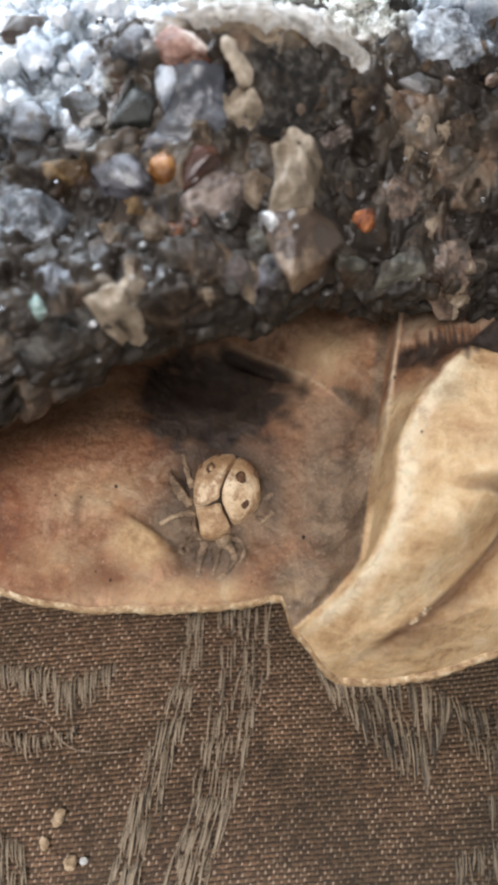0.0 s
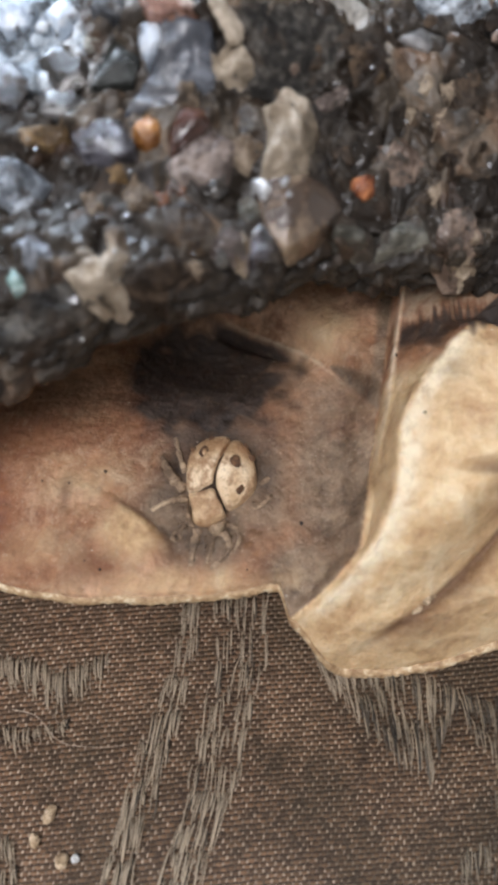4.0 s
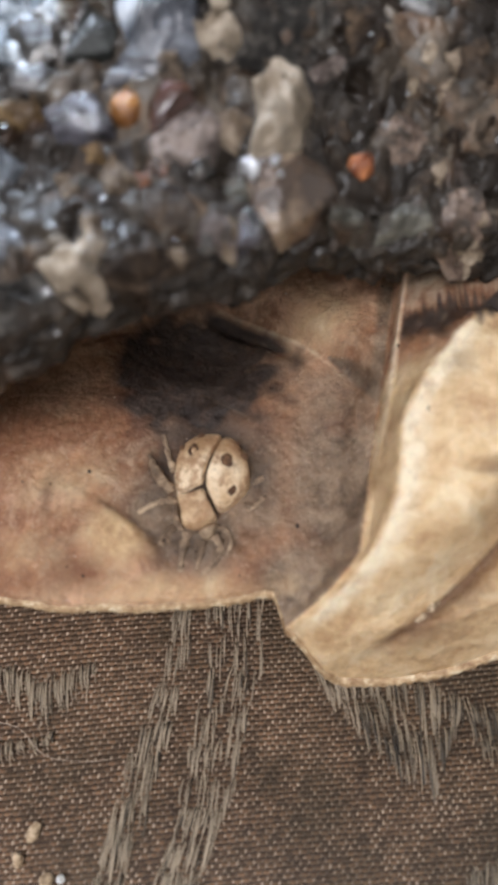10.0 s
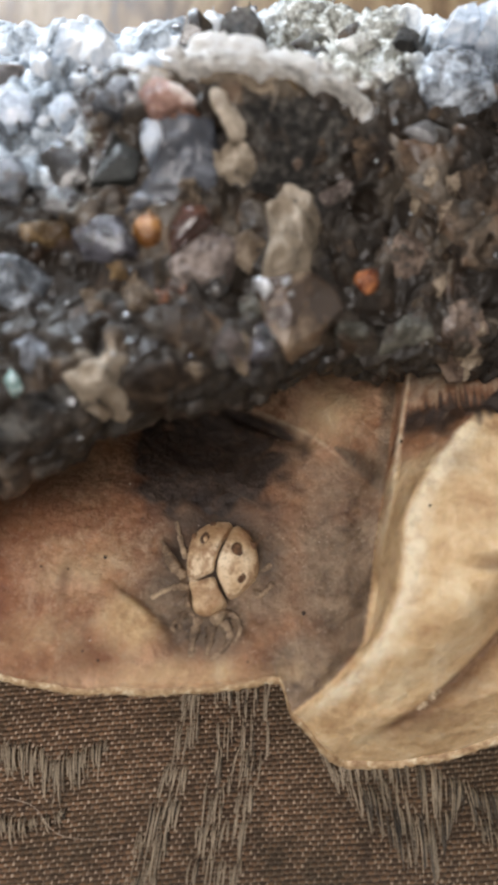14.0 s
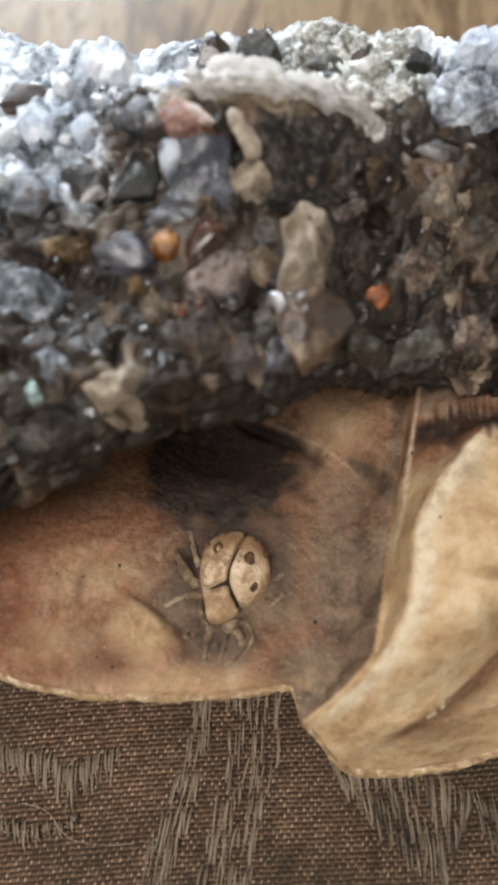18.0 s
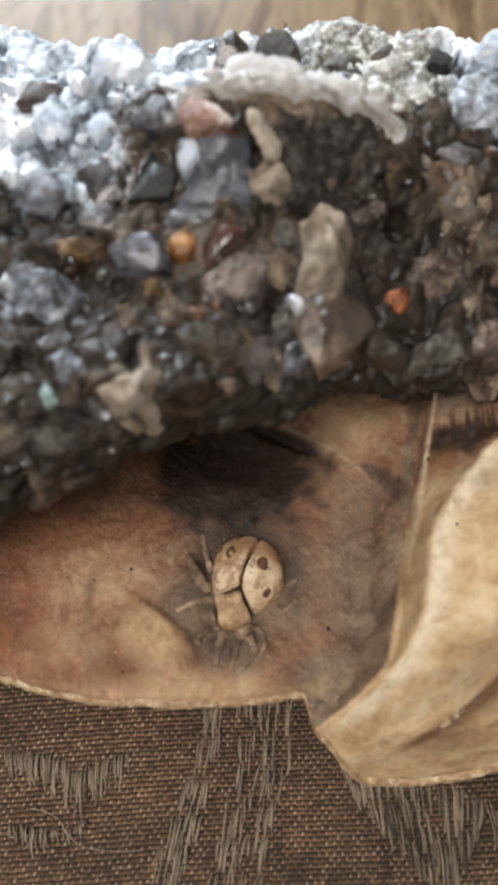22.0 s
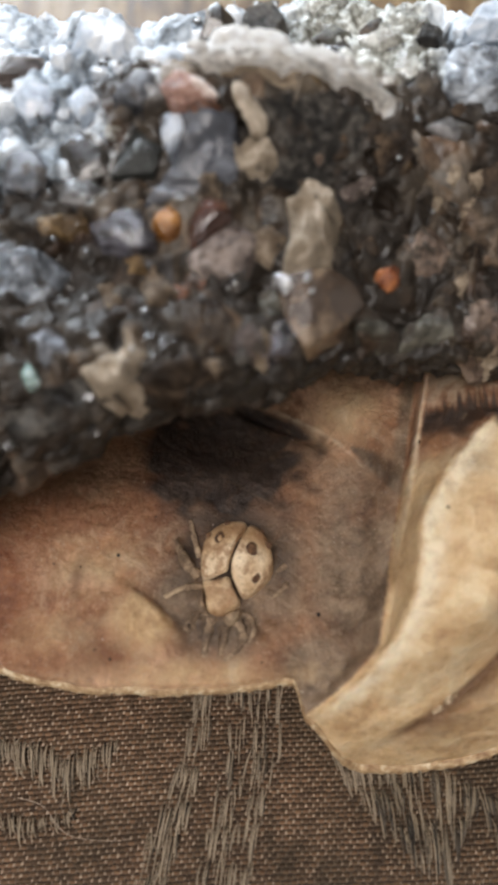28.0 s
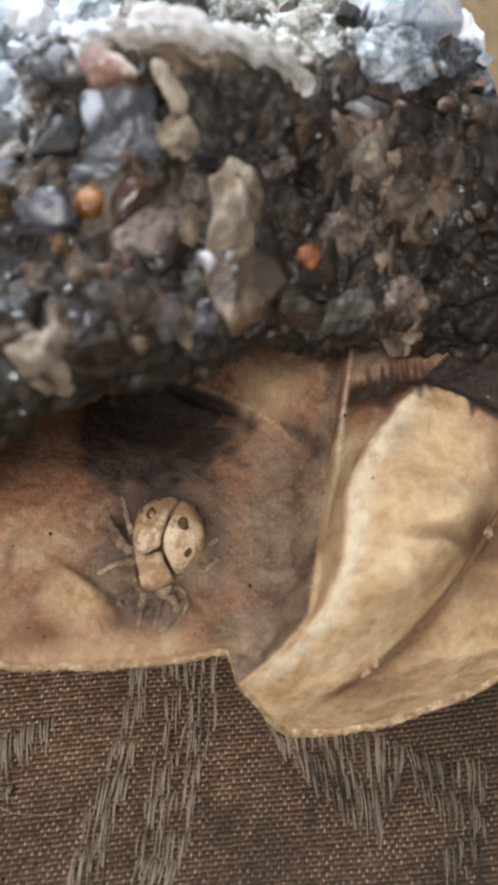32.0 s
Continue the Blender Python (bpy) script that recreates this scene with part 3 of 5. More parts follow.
# ---- shapes ----
def mesh_of(name, bm, material, flat=False):
    me = bpy.data.meshes.new(name)
    bm.to_mesh(me)
    bm.free()
    me.materials.append(material)
    if not flat:
        me.shade_smooth()
    return me


def part(name, bm, material, parent, label="", flat=False):
    ob = new(name, mesh_of(name, bm, material, flat))
    ob.parent = parent
    return tagged(ob, label)


def from_lists(name, verts, faces, material, parent=None, flat=False):
    me = bpy.data.meshes.new(name)
    me.from_pydata(verts, [], faces)
    me.materials.append(material)
    me.validate()
    if not flat:
        me.shade_smooth()
    ob = new(name, me)
    ob.parent = parent
    return ob


def spread(ob, which, values):
    """Store one number a vertex for the material."""
    ob.data.attributes.new(which, "FLOAT", "POINT").data.foreach_set("value", np.asarray(values, dtype=np.float32))


def box(x0, x1, y0, y1, z0, z1, bevel=0.0):
    bm = bmesh.new()
    bmesh.ops.create_cube(bm, size=1)
    bmesh.ops.scale(bm, vec=(x1 - x0, y1 - y0, z1 - z0), verts=bm.verts)
    bmesh.ops.translate(bm, vec=((x0 + x1) / 2, (y0 + y1) / 2, (z0 + z1) / 2), verts=bm.verts)
    if bevel:
        bmesh.ops.bevel(bm, geom=bm.edges[:], offset=bevel, segments=2, affect="EDGES")
    return bm


def base(name, x=0, y=0, z=0):
    ob = new(name)
    ob.empty_display_size = 0.01
    ob.location = (x, y, z)
    return ob


# ---- the room ----
def wall(name, boxes, material, label):
    holder = bmesh.new()
    for b in boxes:
        piece = box(*b)
        me = bpy.data.meshes.new("piece")
        piece.to_mesh(me)
        piece.free()
        holder.from_mesh(me)
        bpy.data.meshes.remove(me)
    return tagged(new(name, mesh_of(name, holder, material, True)), label, "wall", kind="structure")


LOW, TOP = -0.752, 1.75
wall("floor", [(-1.6, 1.6, -1.6, 1.6, LOW - 0.1, LOW)], M["floor"], "plain brown floor of the room")
# unseen ceiling, its opening assumed around the overhead lamp
wall("ceiling", [(-1.6, -0.81, -1.6, 1.6, TOP, TOP + 0.1), (0.09, 1.6, -1.6, 1.6, TOP, TOP + 0.1),
                 (-0.81, 0.09, -1.6, -0.95, TOP, TOP + 0.1), (-0.81, 0.09, -0.05, 1.6, TOP, TOP + 0.1)], M["ceiling"], "plain white ceiling with an assumed opening for the overhead lamp")
wall("wall_north", [(-1.6, -1.15, 1.5, 1.6, LOW, TOP), (-0.1, 1.6, 1.5, 1.6, LOW, TOP),
                    (-1.15, -0.1, 1.5, 1.6, LOW, 0.1), (-1.15, -0.1, 1.5, 1.6, 1.4, TOP)], M["wall"], "plain pale wall with a window opening")
wall("wall_west", [(-1.6, -1.5, -1.5, 1.5, LOW, TOP)], M["wall"], "plain pale wall")
wall("wall_east", [(1.5, 1.6, -1.5, 1.5, LOW, TOP)], M["wall"], "plain pale wall")
wall("wall_south", [(-1.6, 1.6, -1.6, -1.5, LOW, TOP)], M["wall"], "plain pale wall")


# ---- the table ----
def table():
    t = tagged(base("table", 0, 0, LOW), "light brown varnished wooden table with wavy grain", "table")
    part("tabletop", box(-0.55, 0.55, -0.4, 0.6, 0.72, 0.75, 0.004), M["table"], t)
    for x in (-0.5, 0.5):
        for y in (-0.35, 0.55):
            part("leg", box(x - 0.03, x + 0.03, y - 0.03, y + 0.03, 0, 0.72, 0.003), M["table"], t)
    return t


table()


# ---- the brocade mat ----
mat = tagged(base("brocade_mat", 0, 0, -0.002), "brown woven brocade mat with raised beige thread pattern on the table", "placemat")
part("ground_cloth", box(-0.16, 0.16, -0.14, 0.036, 0.0, 0.0016, 0.0005), M["cloth"], mat)


def lump(verts, faces, at, along, half, wide, high, rings=4, sides=4):
    """A yarn piece that bulges out of the cloth: a half spindle, in mm."""
    ax, ay = along
    start = len(verts)
    for i in range(rings + 1):
        t = -1 + 2 * i / rings
        s = math.sqrt(max(0.0, 1 - abs(t) ** 3)) * 0.92 + 0.08
        for j in range(sides + 1):
            a = math.pi * j / sides
            off = math.cos(a) * wide * s
            verts.append(((at[0] + ax * t * half - ay * off) * MM, (at[1] + ay * t * half + ax * off) * MM,
                          (at[2] + math.sin(a) * high * s) * MM))
    w = sides + 1
    for i in range(rings):
        for j in range(sides):
            a = start + i * w + j
            faces.append((a, a + 1, a + w + 1, a + w))


def weave():
    rnd = random.Random(5)
    verts, faces, dots, dfaces = [], [], [], []
    rise, pitch, step = 0.075, 0.55, 0.88
    row = 0
    y0 = -58.0
    while y0 < 6:
        for k in range(-50, 51):
            x = k * step + (row % 2) * step / 2 + rnd.uniform(-0.06, 0.06)
            y = y0 + x * rise + rnd.uniform(-0.05, 0.05) + 0.25 * math.sin(x * 0.11 + row * 0.05)
            if y > leaf_edge(x) + 6 or y < -56:
                continue
            z = 1.55 + rnd.uniform(-0.04, 0.04)
            lump(verts, faces, (x, y, z), (1, rise), step * rnd.uniform(0.54, 0.6), pitch * 0.42, rnd.uniform(0.22, 0.29), 4, 3)
            lump(dots, dfaces, (x + step / 2, y + rise * step / 2 + 0.04, z + 0.10), (0.3, 1), rnd.uniform(0.17, 0.29), rnd.uniform(0.12, 0.2), rnd.uniform(0.14, 0.26), 2, 3)
        row += 1
        y0 += pitch
    tagged(from_lists("ribbed_weave", verts, faces, M["weft"], mat), "ribbed brown weft yarn", kind="stuff")
    tagged(from_lists("binding_threads", dots, dfaces, M["pick"], mat), "pale binding stitches between the ribs", kind="stuff")


weave()
FLOAT = random.Random(9)
THREADS = []
REST = ([], [])


def thread(x, y, length, lean, wide):
    """A floating pattern yarn of some thin plies, bowed over the cloth; (x, y) is its upper end."""
    verts, faces = [], []
    plies = FLOAT.choice((1, 2, 2, 3))
    rings = 8
    lay = FLOAT.uniform(-0.3, 0.3)
    for p in range(plies):
        start = len(verts)
        off = (p - (plies - 1) / 2) * wide * 0.95
        lift = FLOAT.uniform(0.0, 0.22)
        bend = lay + FLOAT.uniform(-0.2, 0.2)
        trim, slip = FLOAT.uniform(0.55, 1.15), FLOAT.uniform(-0.12, 0.12)
        fat = FLOAT.uniform(0.7, 1.15)
        for i in range(rings + 1):
            t = slip + trim * i / rings
            arch = math.sin(math.pi * i / rings) ** 0.5
            cx = lean * t + off * (0.5 + 0.5 * arch) + bend * math.sin(t * 3.1) * 0.5
            for j in range(5):
                a = 2 * math.pi * j / 5
                r = wide * 0.5 * fat * (0.4 + 0.6 * arch)
                verts.append(((cx + math.cos(a) * r) * MM, -length * t * MM, (0.55 * arch + lift * arch + math.sin(a) * r * 0.9) * MM))
        for i in range(rings):
            for j in range(5):
                a, b = start + i * 5 + j, start + i * 5 + (j + 1) % 5
                faces.append((a, b, b + 5, a + 5))
    if len(THREADS) < 300:
        ob = from_lists("float_thread", verts, faces, M["float"], mat)
        ob.location = (x * MM, y * MM, 1.6 * MM)
        THREADS.append(ob)
    else:
        start = len(REST[0])
        REST[0].extend((a + x * MM, b + y * MM, c + 1.6 * MM) for a, b, c in verts)
        REST[1].extend(tuple(i + start for i in f) for f in faces)


def band(t0, t1, b0, b1, count, loose=0.05, slant=0.0):
    """Threads side by side between an upper line t0-t1 and a lower line b0-b1, in mm."""
    count = round(count * 1.3)
    for i in range(count):
        u = (i + 0.5 + FLOAT.uniform(-0.3, 0.3)) / count
        tx, ty = t0[0] + (t1[0] - t0[0]) * u, t0[1] + (t1[1] - t0[1]) * u
        bx, by = b0[0] + (b1[0] - b0[0]) * u, b0[1] + (b1[1] - b0[1]) * u
        full = ty - by
        pieces = max(1, round(full / FLOAT.uniform(3.4, 5.2)))
        for k in range(pieces):
            if pieces > 1 and FLOAT.random() < loose:
                continue
            a = k / pieces + FLOAT.uniform(-0.08, 0.08) * (k > 0)
            n = full / pieces * FLOAT.uniform(0.7, 1.15)
            thread(tx + (bx - tx) * a, ty - full * a, n, slant * n + 0.7 * (bx - tx) * n / full + FLOAT.uniform(-0.25, 0.25), FLOAT.uniform(0.15, 0.21))


# the two stems
band((-11.9, -13.6), (-9.6, -13.4), (-13.6, -23.2), (-11.0, -23.4), 7)
band((-13.8, -22.4), (-11.0, -22.8), (-16.8, -31.0), (-12.6, -30.4), 8)
band((-17.0, -29.6), (-13.2, -29.6), (-18.8, -38.6), (-15.2, -38.0), 9, 0.12)
band((-18.6, -37.6), (-15.6, -37.6), (-21.2, -46.0), (-17.6, -46.0), 9, 0.12)
band((-8.4, -13.2), (-1.4, -12.6), (-7.9, -21.6), (-2.3, -21.8), 10, 0.34)
band((-8.4, -20.6), (-2.6, -21.0), (-10.0, -29.6), (-4.2, -29.2), 11, 0.26)
band((-10.0, -28.8), (-4.2, -28.2), (-11.2, -35.6), (-5.6, -36.2), 13)
band((-11.0, -34.8), (-6.0, -35.2), (-13.8, -41.8), (-8.6, -42.0), 12)
band((-13.2, -41.0), (-8.4, -41.4), (-15.4, -47.0), (-10.4, -47.0), 11)
# the leaf tips on both sides
band((-35.6, -19.8), (-29.8, -20.2), (-34.6, -22.4), (-29.0, -25.2), 12)
band((-29.8, -20.4), (-26.6, -21.9), (-29.0, -25.2), (-26.4, -27.6), 7)
band((-26.6, -21.7), (-20.4, -19.5), (-26.2, -27.6), (-20.5, -22.0), 13)
band((-34.0, -27.8), (-29.2, -28.2), (-33.0, -30.6), (-28.8, -30.6), 9)
band((-29.2, -28.2), (-24.8, -27.3), (-28.8, -30.6), (-24.8, -28.6), 8)
band((-35.0, -37.6), (-30.2, -39.8), (-33.6, -46.0), (-29.0, -45.6), 10)
band((3.6, -20.2), (8.2, -20.6), (5.3, -24.8), (9.0, -28.4), 11, slant=0.1)
band((8.2, -20.6), (12.4, -21.2), (9.0, -28.4), (12.4, -32.0), 11, slant=0.1)
band((12.4, -21.4), (17.6, -22.8), (12.4, -32.0), (16.2, -34.4), 12, slant=0.08)
band((17.6, -23.0), (20.0, -24.6), (16.4, -33.0), (19.2, -28.8), 6)
band((20.0, -24.4), (23.4, -25.6), (20.4, -29.4), (23.4, -32.8), 8, slant=0.08)
band((23.4, -25.6), (29.0, -26.0), (23.4, -32.8), (28.0, -35.4), 11)
band((22.4, -35.6), (27.6, -33.8), (22.2, -38.6), (26.8, -38.8), 8, 0.2)
band((18.4, -41.6), (27.6, -38.8), (18.2, -45.4), (26.8, -46.0), 16)
tagged(from_lists("float_fringe", *REST, M["float"], mat), "further beige floating threads of the woven pattern", kind="stuff")


# ---- the carved leaf ----
leaf = tagged(base("carved_leaf"), "carved tan wooden leaf, scorched hollow, cream beetle, on brocade mat", "carving")


def leaf_body():
    xs = np.concatenate([np.arange(-58, -34, 1.0), np.arange(-34, -3, 0.3), np.arange(-3, 4, 0.12), np.arange(4, 34, 0.2), np.arange(34, 46.1, 0.6)])
    rows = 190
    verts, faces, rim_v, rim_f = [], [], [], []
    under = ((6.0, -10.0), (3.0, -6.2), (1.0, -3.2), (0.15, -1.7))
    for x in xs:
        x = float(x)
        e = leaf_edge(x) + 0.12 * noise.noise((x * 0.8, 3, 0)) + 0.25 * noise.noise((x * 0.2, 7, 0))
        h0 = leaf_top(x, e + 0.8)
        for dy, dz in under:
            verts.append((x * MM, (e + dy) * MM, max(0.25, h0 + dz) * MM))
        for i in range(rows):
            v = i / (rows - 1)
            y = e + v * (27 - e)
            z = leaf_top(x, y)
            z += 0.18 * noise.noise((x * 0.35, y * 0.35, 1)) + 0.09 * noise.noise((x * 1.3, y * 1.3, 4)) + 0.045 * noise.noise((x * 3.0, y * 3.0, 5))
            z -= 0.9 * (1 - smooth(0, 1.2, y - e)) ** 2
            verts.append((x * MM, y * MM, z * MM))
        verts.append((x * MM, 28 * MM, 0.25 * MM))
    n = rows + len(under) + 1
    for i in range(len(xs) - 1):
        for j in range(n - 1):
            a = i * n + j
            faces.append((a, a + n, a + n + 1, a + 1))
    ob = from_lists("leaf", verts, faces, M["leaf"], leaf)
    marks = np.array([leaf_stains_and_light(a / MM, b / MM) for a, b, _ in verts])
    for k, which in enumerate(("char_shade", "grey", "rust", "brown", "pale", "worn_or_lit")):
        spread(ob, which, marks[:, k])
    # the pale knife-cut rim along the front edge
    prof = ((0.25, -2.3), (-0.08, -1.95), (-0.2, -1.5), (-0.1, -1.02), (0.14, -0.70), (0.55, -0.46), (1.05, -0.7))
    for x in xs:
        x = float(x)
        e = leaf_edge(x) + 0.12 * noise.noise((x * 0.8, 3, 0)) + 0.25 * noise.noise((x * 0.2, 7, 0))
        h0 = leaf_top(x, e + 0.8)
        wob = 0.13 * noise.noise((x * 1.3, 0, 2)) + 0.13 * noise.noise((x * 4, 0, 5))
        for k, (dy, dz) in enumerate(prof):
            w2 = 0.2 * noise.noise((x * 1.7, k * 1.4, 8)) + 0.08 * noise.noise((x * 5.0, k * 3.0, 9))
            rim_v.append((x * MM, (e + dy + wob + w2) * MM, (h0 + dz + wob + w2) * MM))
    n = len(prof)
    for i in range(len(xs) - 1):
        for j in range(n - 1):
            a = i * n + j
            rim_f.append((a, a + n, a + n + 1, a + 1))
    tagged(from_lists("leaf_rim", rim_v, rim_f, M["rim"], leaf), "pale rough-cut edge")


leaf_body()


def plate(name, outline, z0, high, material, parent, label="", power=2.2, sink=1.2, tilt=(0, 0), dome=0.0):
    """A domed plate over a plan outline in mm; it reaches `sink` below its foot."""
    n = len(outline)
    pts = []
    for i in range(n):
        p0, p1, p2, p3 = (Vector(outline[(i + k) % n]) for k in (-1, 0, 1, 2))
        for t in (0, 0.25, 0.5, 0.75):
            pts.append(0.5 * (2 * p1 + (p2 - p0) * t + (2 * p0 - 5 * p1 + 4 * p2 - p3) * t * t + (3 * p1 - p0 - 3 * p2 + p3) * t ** 3))
    c = sum(pts, Vector((0, 0))) / len(pts)
    verts, faces, rings = [], [], 9
    for k in range(rings + 1):
        s = 1 - k / (rings + 1)
        for p in pts:
            q = c + (p - c) * s
            z = z0 + 0.72 * high * (1 - s ** power) ** 0.5 + 0.28 * high * (1 - s * s) + tilt[0] * (q.x - c.x) + tilt[1] * (q.y - c.y)
            z += 0.08 * noise.noise((q.x * 1.1, q.y * 1.1, z0)) + 0.05 * noise.noise((q.x * 3.0, q.y * 3.0, z0))
            z -= dome * ((q.x + 6.7) ** 2 + (q.y + 1.4) ** 2)
            verts.append((q.x * MM, q.y * MM, (z - (sink if k == 0 else 0)) * MM))
    m = len(pts)
    for k in range(rings):
        for i in range(m):
            a, b = k * m + i, k * m + (i + 1) % m
            faces.append((a, b, b + m, a + m))
    faces.append(tuple(rings * m + i for i in range(m)))
    return tagged(from_lists(name, verts, faces, material, parent), label)


def limb(name, points, radius, material, parent, label="", blunt=0.6):
    """A tapering limb through points (x, y, z) in mm."""
    ps = [Vector(p) for p in points]
    path = []
    for i in range(len(ps) - 1):
        a, b, c, d = ps[max(0, i - 1)], ps[i], ps[i + 1], ps[min(len(ps) - 1, i + 2)]
        for t in (0, 0.2, 0.4, 0.6, 0.8):
            path.append(0.5 * (2 * b + (c - a) * t + (2 * a - 5 * b + 4 * c - d) * t * t + (3 * b - a - 3 * c + d) * t ** 3))
    path.append(ps[-1])
    verts, faces = [], []
    for i, p in enumerate(path):
        ahead = (path[min(i + 1, len(path) - 1)] - path[max(i - 1, 0)]).normalized()
        side = ahead.cross(Vector((0, 0, 1))).normalized()
        up = side.cross(ahead)
        r = radius * (1 - blunt * i / (len(path) - 1)) * (1 + 0.7 * noise.noise(p * 1.6) + 0.4 * noise.noise(p * 4.0))
        for j in range(7):
            a = 2 * math.pi * j / 7
            q = p + side * math.cos(a) * r + up * math.sin(a) * r * 0.65
            verts.append(tuple(q * MM))
    for i in range(len(path) - 1):
        for j in range(7):
            a, b = i * 7 + j, i * 7 + (j + 1) % 7
            faces.append((a, b, b + 7, a + 7))
    faces.append(tuple(range(6, -1, -1)))
    faces.append(tuple(len(verts) - 7 + j for j in range(7)))
    return tagged(from_lists(name, verts, faces, material, parent), label)


def ring_pit(x, y, z, r, parent, hollow=True, wood="dark"):
    verts, faces = [], []
    prof = ((1.35, -0.25), (1.05, 0.06), (0.75, 0.0), (0.45, -0.06), (0.0, -0.08)) if hollow else ((1.0, -0.2), (0.85, 0.05), (0.5, 0.09), (0.0, 0.1))
    for k, h in prof:
        for j in range(12):
            a = 2 * math.pi * j / 12
            k2 = k * (1 + 0.45 * noise.noise((x * 3 + math.cos(a), y * 3 + math.sin(a), 5)))
            verts.append(((x + math.cos(a) * r * k2) * MM, (y + math.sin(a) * r * k2 * 1.2) * MM, (z + h) * MM))
    for i in range(len(prof) - 1):
        for j in range(12):
            a, b = i * 12 + j, i * 12 + (j + 1) % 12
            faces.append((a, b, b + 12, a + 12))
    return from_lists("spot", verts, faces, M[wood], parent)


def beetle():
    z = 11.0
    tagged(plate("beetle_body", [(-10.8, -2.5), (-9.9, 0.9), (-7.6, 2.4), (-4.4, 2.3), (-2.9, -0.6), (-3.2, -3.3), (-6.3, -6.2), (-6.6, -8.1), (-9.0, -7.9), (-10.3, -5.5)],
                 9.5, 3.4, M["dark"], leaf), "dark undercut body")
    left = plate("wing_case", [(-10.6, -3.95), (-10.75, -0.6), (-9.7, 1.7), (-7.7, 2.75), (-5.5, 2.55), (-6.75, 0.0), (-7.4, -2.2), (-7.85, -3.55)],
                 z + 2.3, 1.0, M["beetle"], leaf, "cream carved wing case with a ring spot", power=14.0, sink=3.0, dome=0.085)
    right = plate("wing_case", [(-5.2, 2.5), (-3.3, 0.9), (-2.6, -1.6), (-2.9, -3.6), (-4.4, -5.2), (-5.95, -6.15), (-7.15, -4.4), (-7.42, -2.7), (-6.6, -0.2)],
                  z + 2.3, 1.0, M["beetle"], leaf, "cream carved wing case with dark spots", power=14.0, sink=3.0, dome=0.085)
    plate("neck_shield", [(-10.4, -4.3), (-9.0, -4.15), (-7.45, -3.8), (-7.0, -4.9), (-6.25, -6.3), (-6.5, -7.0), (-8.3, -7.9), (-9.8, -7.4), (-10.0, -6.0)], z + 1.7, 1.2, M["beetle"], leaf, "cream carved neck shield", power=14.0, sink=2.2)
    plate("head", [(-8.2, -7.95), (-6.5, -7.1), (-5.9, -7.4), (-6.8, -8.7), (-7.7, -8.9)], z + 0.3, 1.5, M["limb"], leaf)
    plate("cheek", [(-10.5, -4.6), (-10.2, -5.6), (-9.9, -7.4), (-10.4, -7.6), (-11.0, -6.0)], z + 0.3, 1.1, M["stub"], leaf)
    for case, a, b, r, hollow in ((left, -8.5, 0.2, 0.55, True), (left, -9.8, 0.8, 0.3, False), (left, -7.8, 2.2, 0.32, False), (right, -5.1, -1.0, 0.58, False),
                                  (right, -4.6, -3.9, 0.45, False), (right, -3.3, -0.3, 0.36, False), (right, -4.0, 1.2, 0.3, False)):
        top = min(case.data.vertices, key=lambda v: (v.co.x / MM - a) ** 2 + (v.co.y / MM - b) ** 2 + (0 if v.co.z / MM > 11.5 else 9))
        ring_pit(a, b, top.co.z / MM + 0.02, r * 1.2, case, False, "spot")
        if hollow:
            ring_pit(a, b, top.co.z / MM + 0.11, r * 0.55, case, False, "beetle")
    for pts, r, wood in (
        (((-10.9, -1.2, 12.4), (-11.4, 0.2, 12.4), (-11.8, 1.7, 12.2), (-12.2, 3.2, 11.8)), 0.42, "limb"),
        (((-11.0, -3.4, 12.2), (-12.1, -2.4, 12.5), (-13.0, -0.7, 12.4), (-13.6, 0.8, 11.8)), 0.62, "limb"),
        (((-10.6, -4.4, 12.2), (-11.8, -4.7, 12.5), (-12.9, -5.0, 12.2), (-14.6, -5.8, 11.5)), 0.45, "limb"),
        (((-10.2, -7.2, 11.9), (-10.9, -7.7, 12.1), (-11.7, -8.8, 11.4)), 0.6, "stub"),
        (((-6.5, -7.6, 12.0), (-5.2, -7.9, 12.4), (-4.7, -9.3, 12.2), (-5.3, -10.6, 11.7)), 0.36, "stub"),
        (((-6.4, -8.5, 11.6), (-5.8, -9.8, 11.9), (-6.3, -11.2, 11.6), (-7.9, -12.4, 11.0)), 0.5, "stub"),
        (((-9.3, -8.1, 11.6), (-9.8, -10.2, 11.9), (-10.1, -12.1, 11.0)), 0.6, "stub"),
        (((-7.9, -9.0, 11.4), (-8.0, -10.4, 11.7), (-8.4, -11.8, 11.0)), 0.55, "stub"),
        (((-3.4, -5.0, 11.3), (-2.5, -5.4, 11.6), (-1.5, -4.5, 11.4), (-0.7, -3.6, 10.8)), 0.42, "stub"),
        (((-2.6, -2.8, 11.0), (-1.6, -2.2, 11.3), (-1.0, -1.0, 10.6)), 0.34, "stub"),
    ):
        limb("leg", [(a, b, leaf_top(a, b) + 0.35 * (c - 11.5)) for a, b, c in pts], r * 1.1, M[wood], leaf, blunt=0.55)
    ring_pit(-11.7, -9.0, leaf_top(-11.7, -9.0) + 0.3, 0.48, leaf, True, "stub")
    ring_pit(-11.7, -9.0, leaf_top(-11.7, -9.0) + 0.28, 0.22, leaf, False)


beetle()
for px_, py_, pr_ in ((-19.9, -1.3, 0.2), (2.2, -7.5, 0.26), (-21.6, -11.6, 0.16), (-19.9, -12.6, 0.15), (15.0, 1.4, 0.14), (13.2, 10.2, 0.2)):
    ring_pit(px_, py_, leaf_top(px_, py_) + 0.03, pr_, leaf, False).name = "pit"


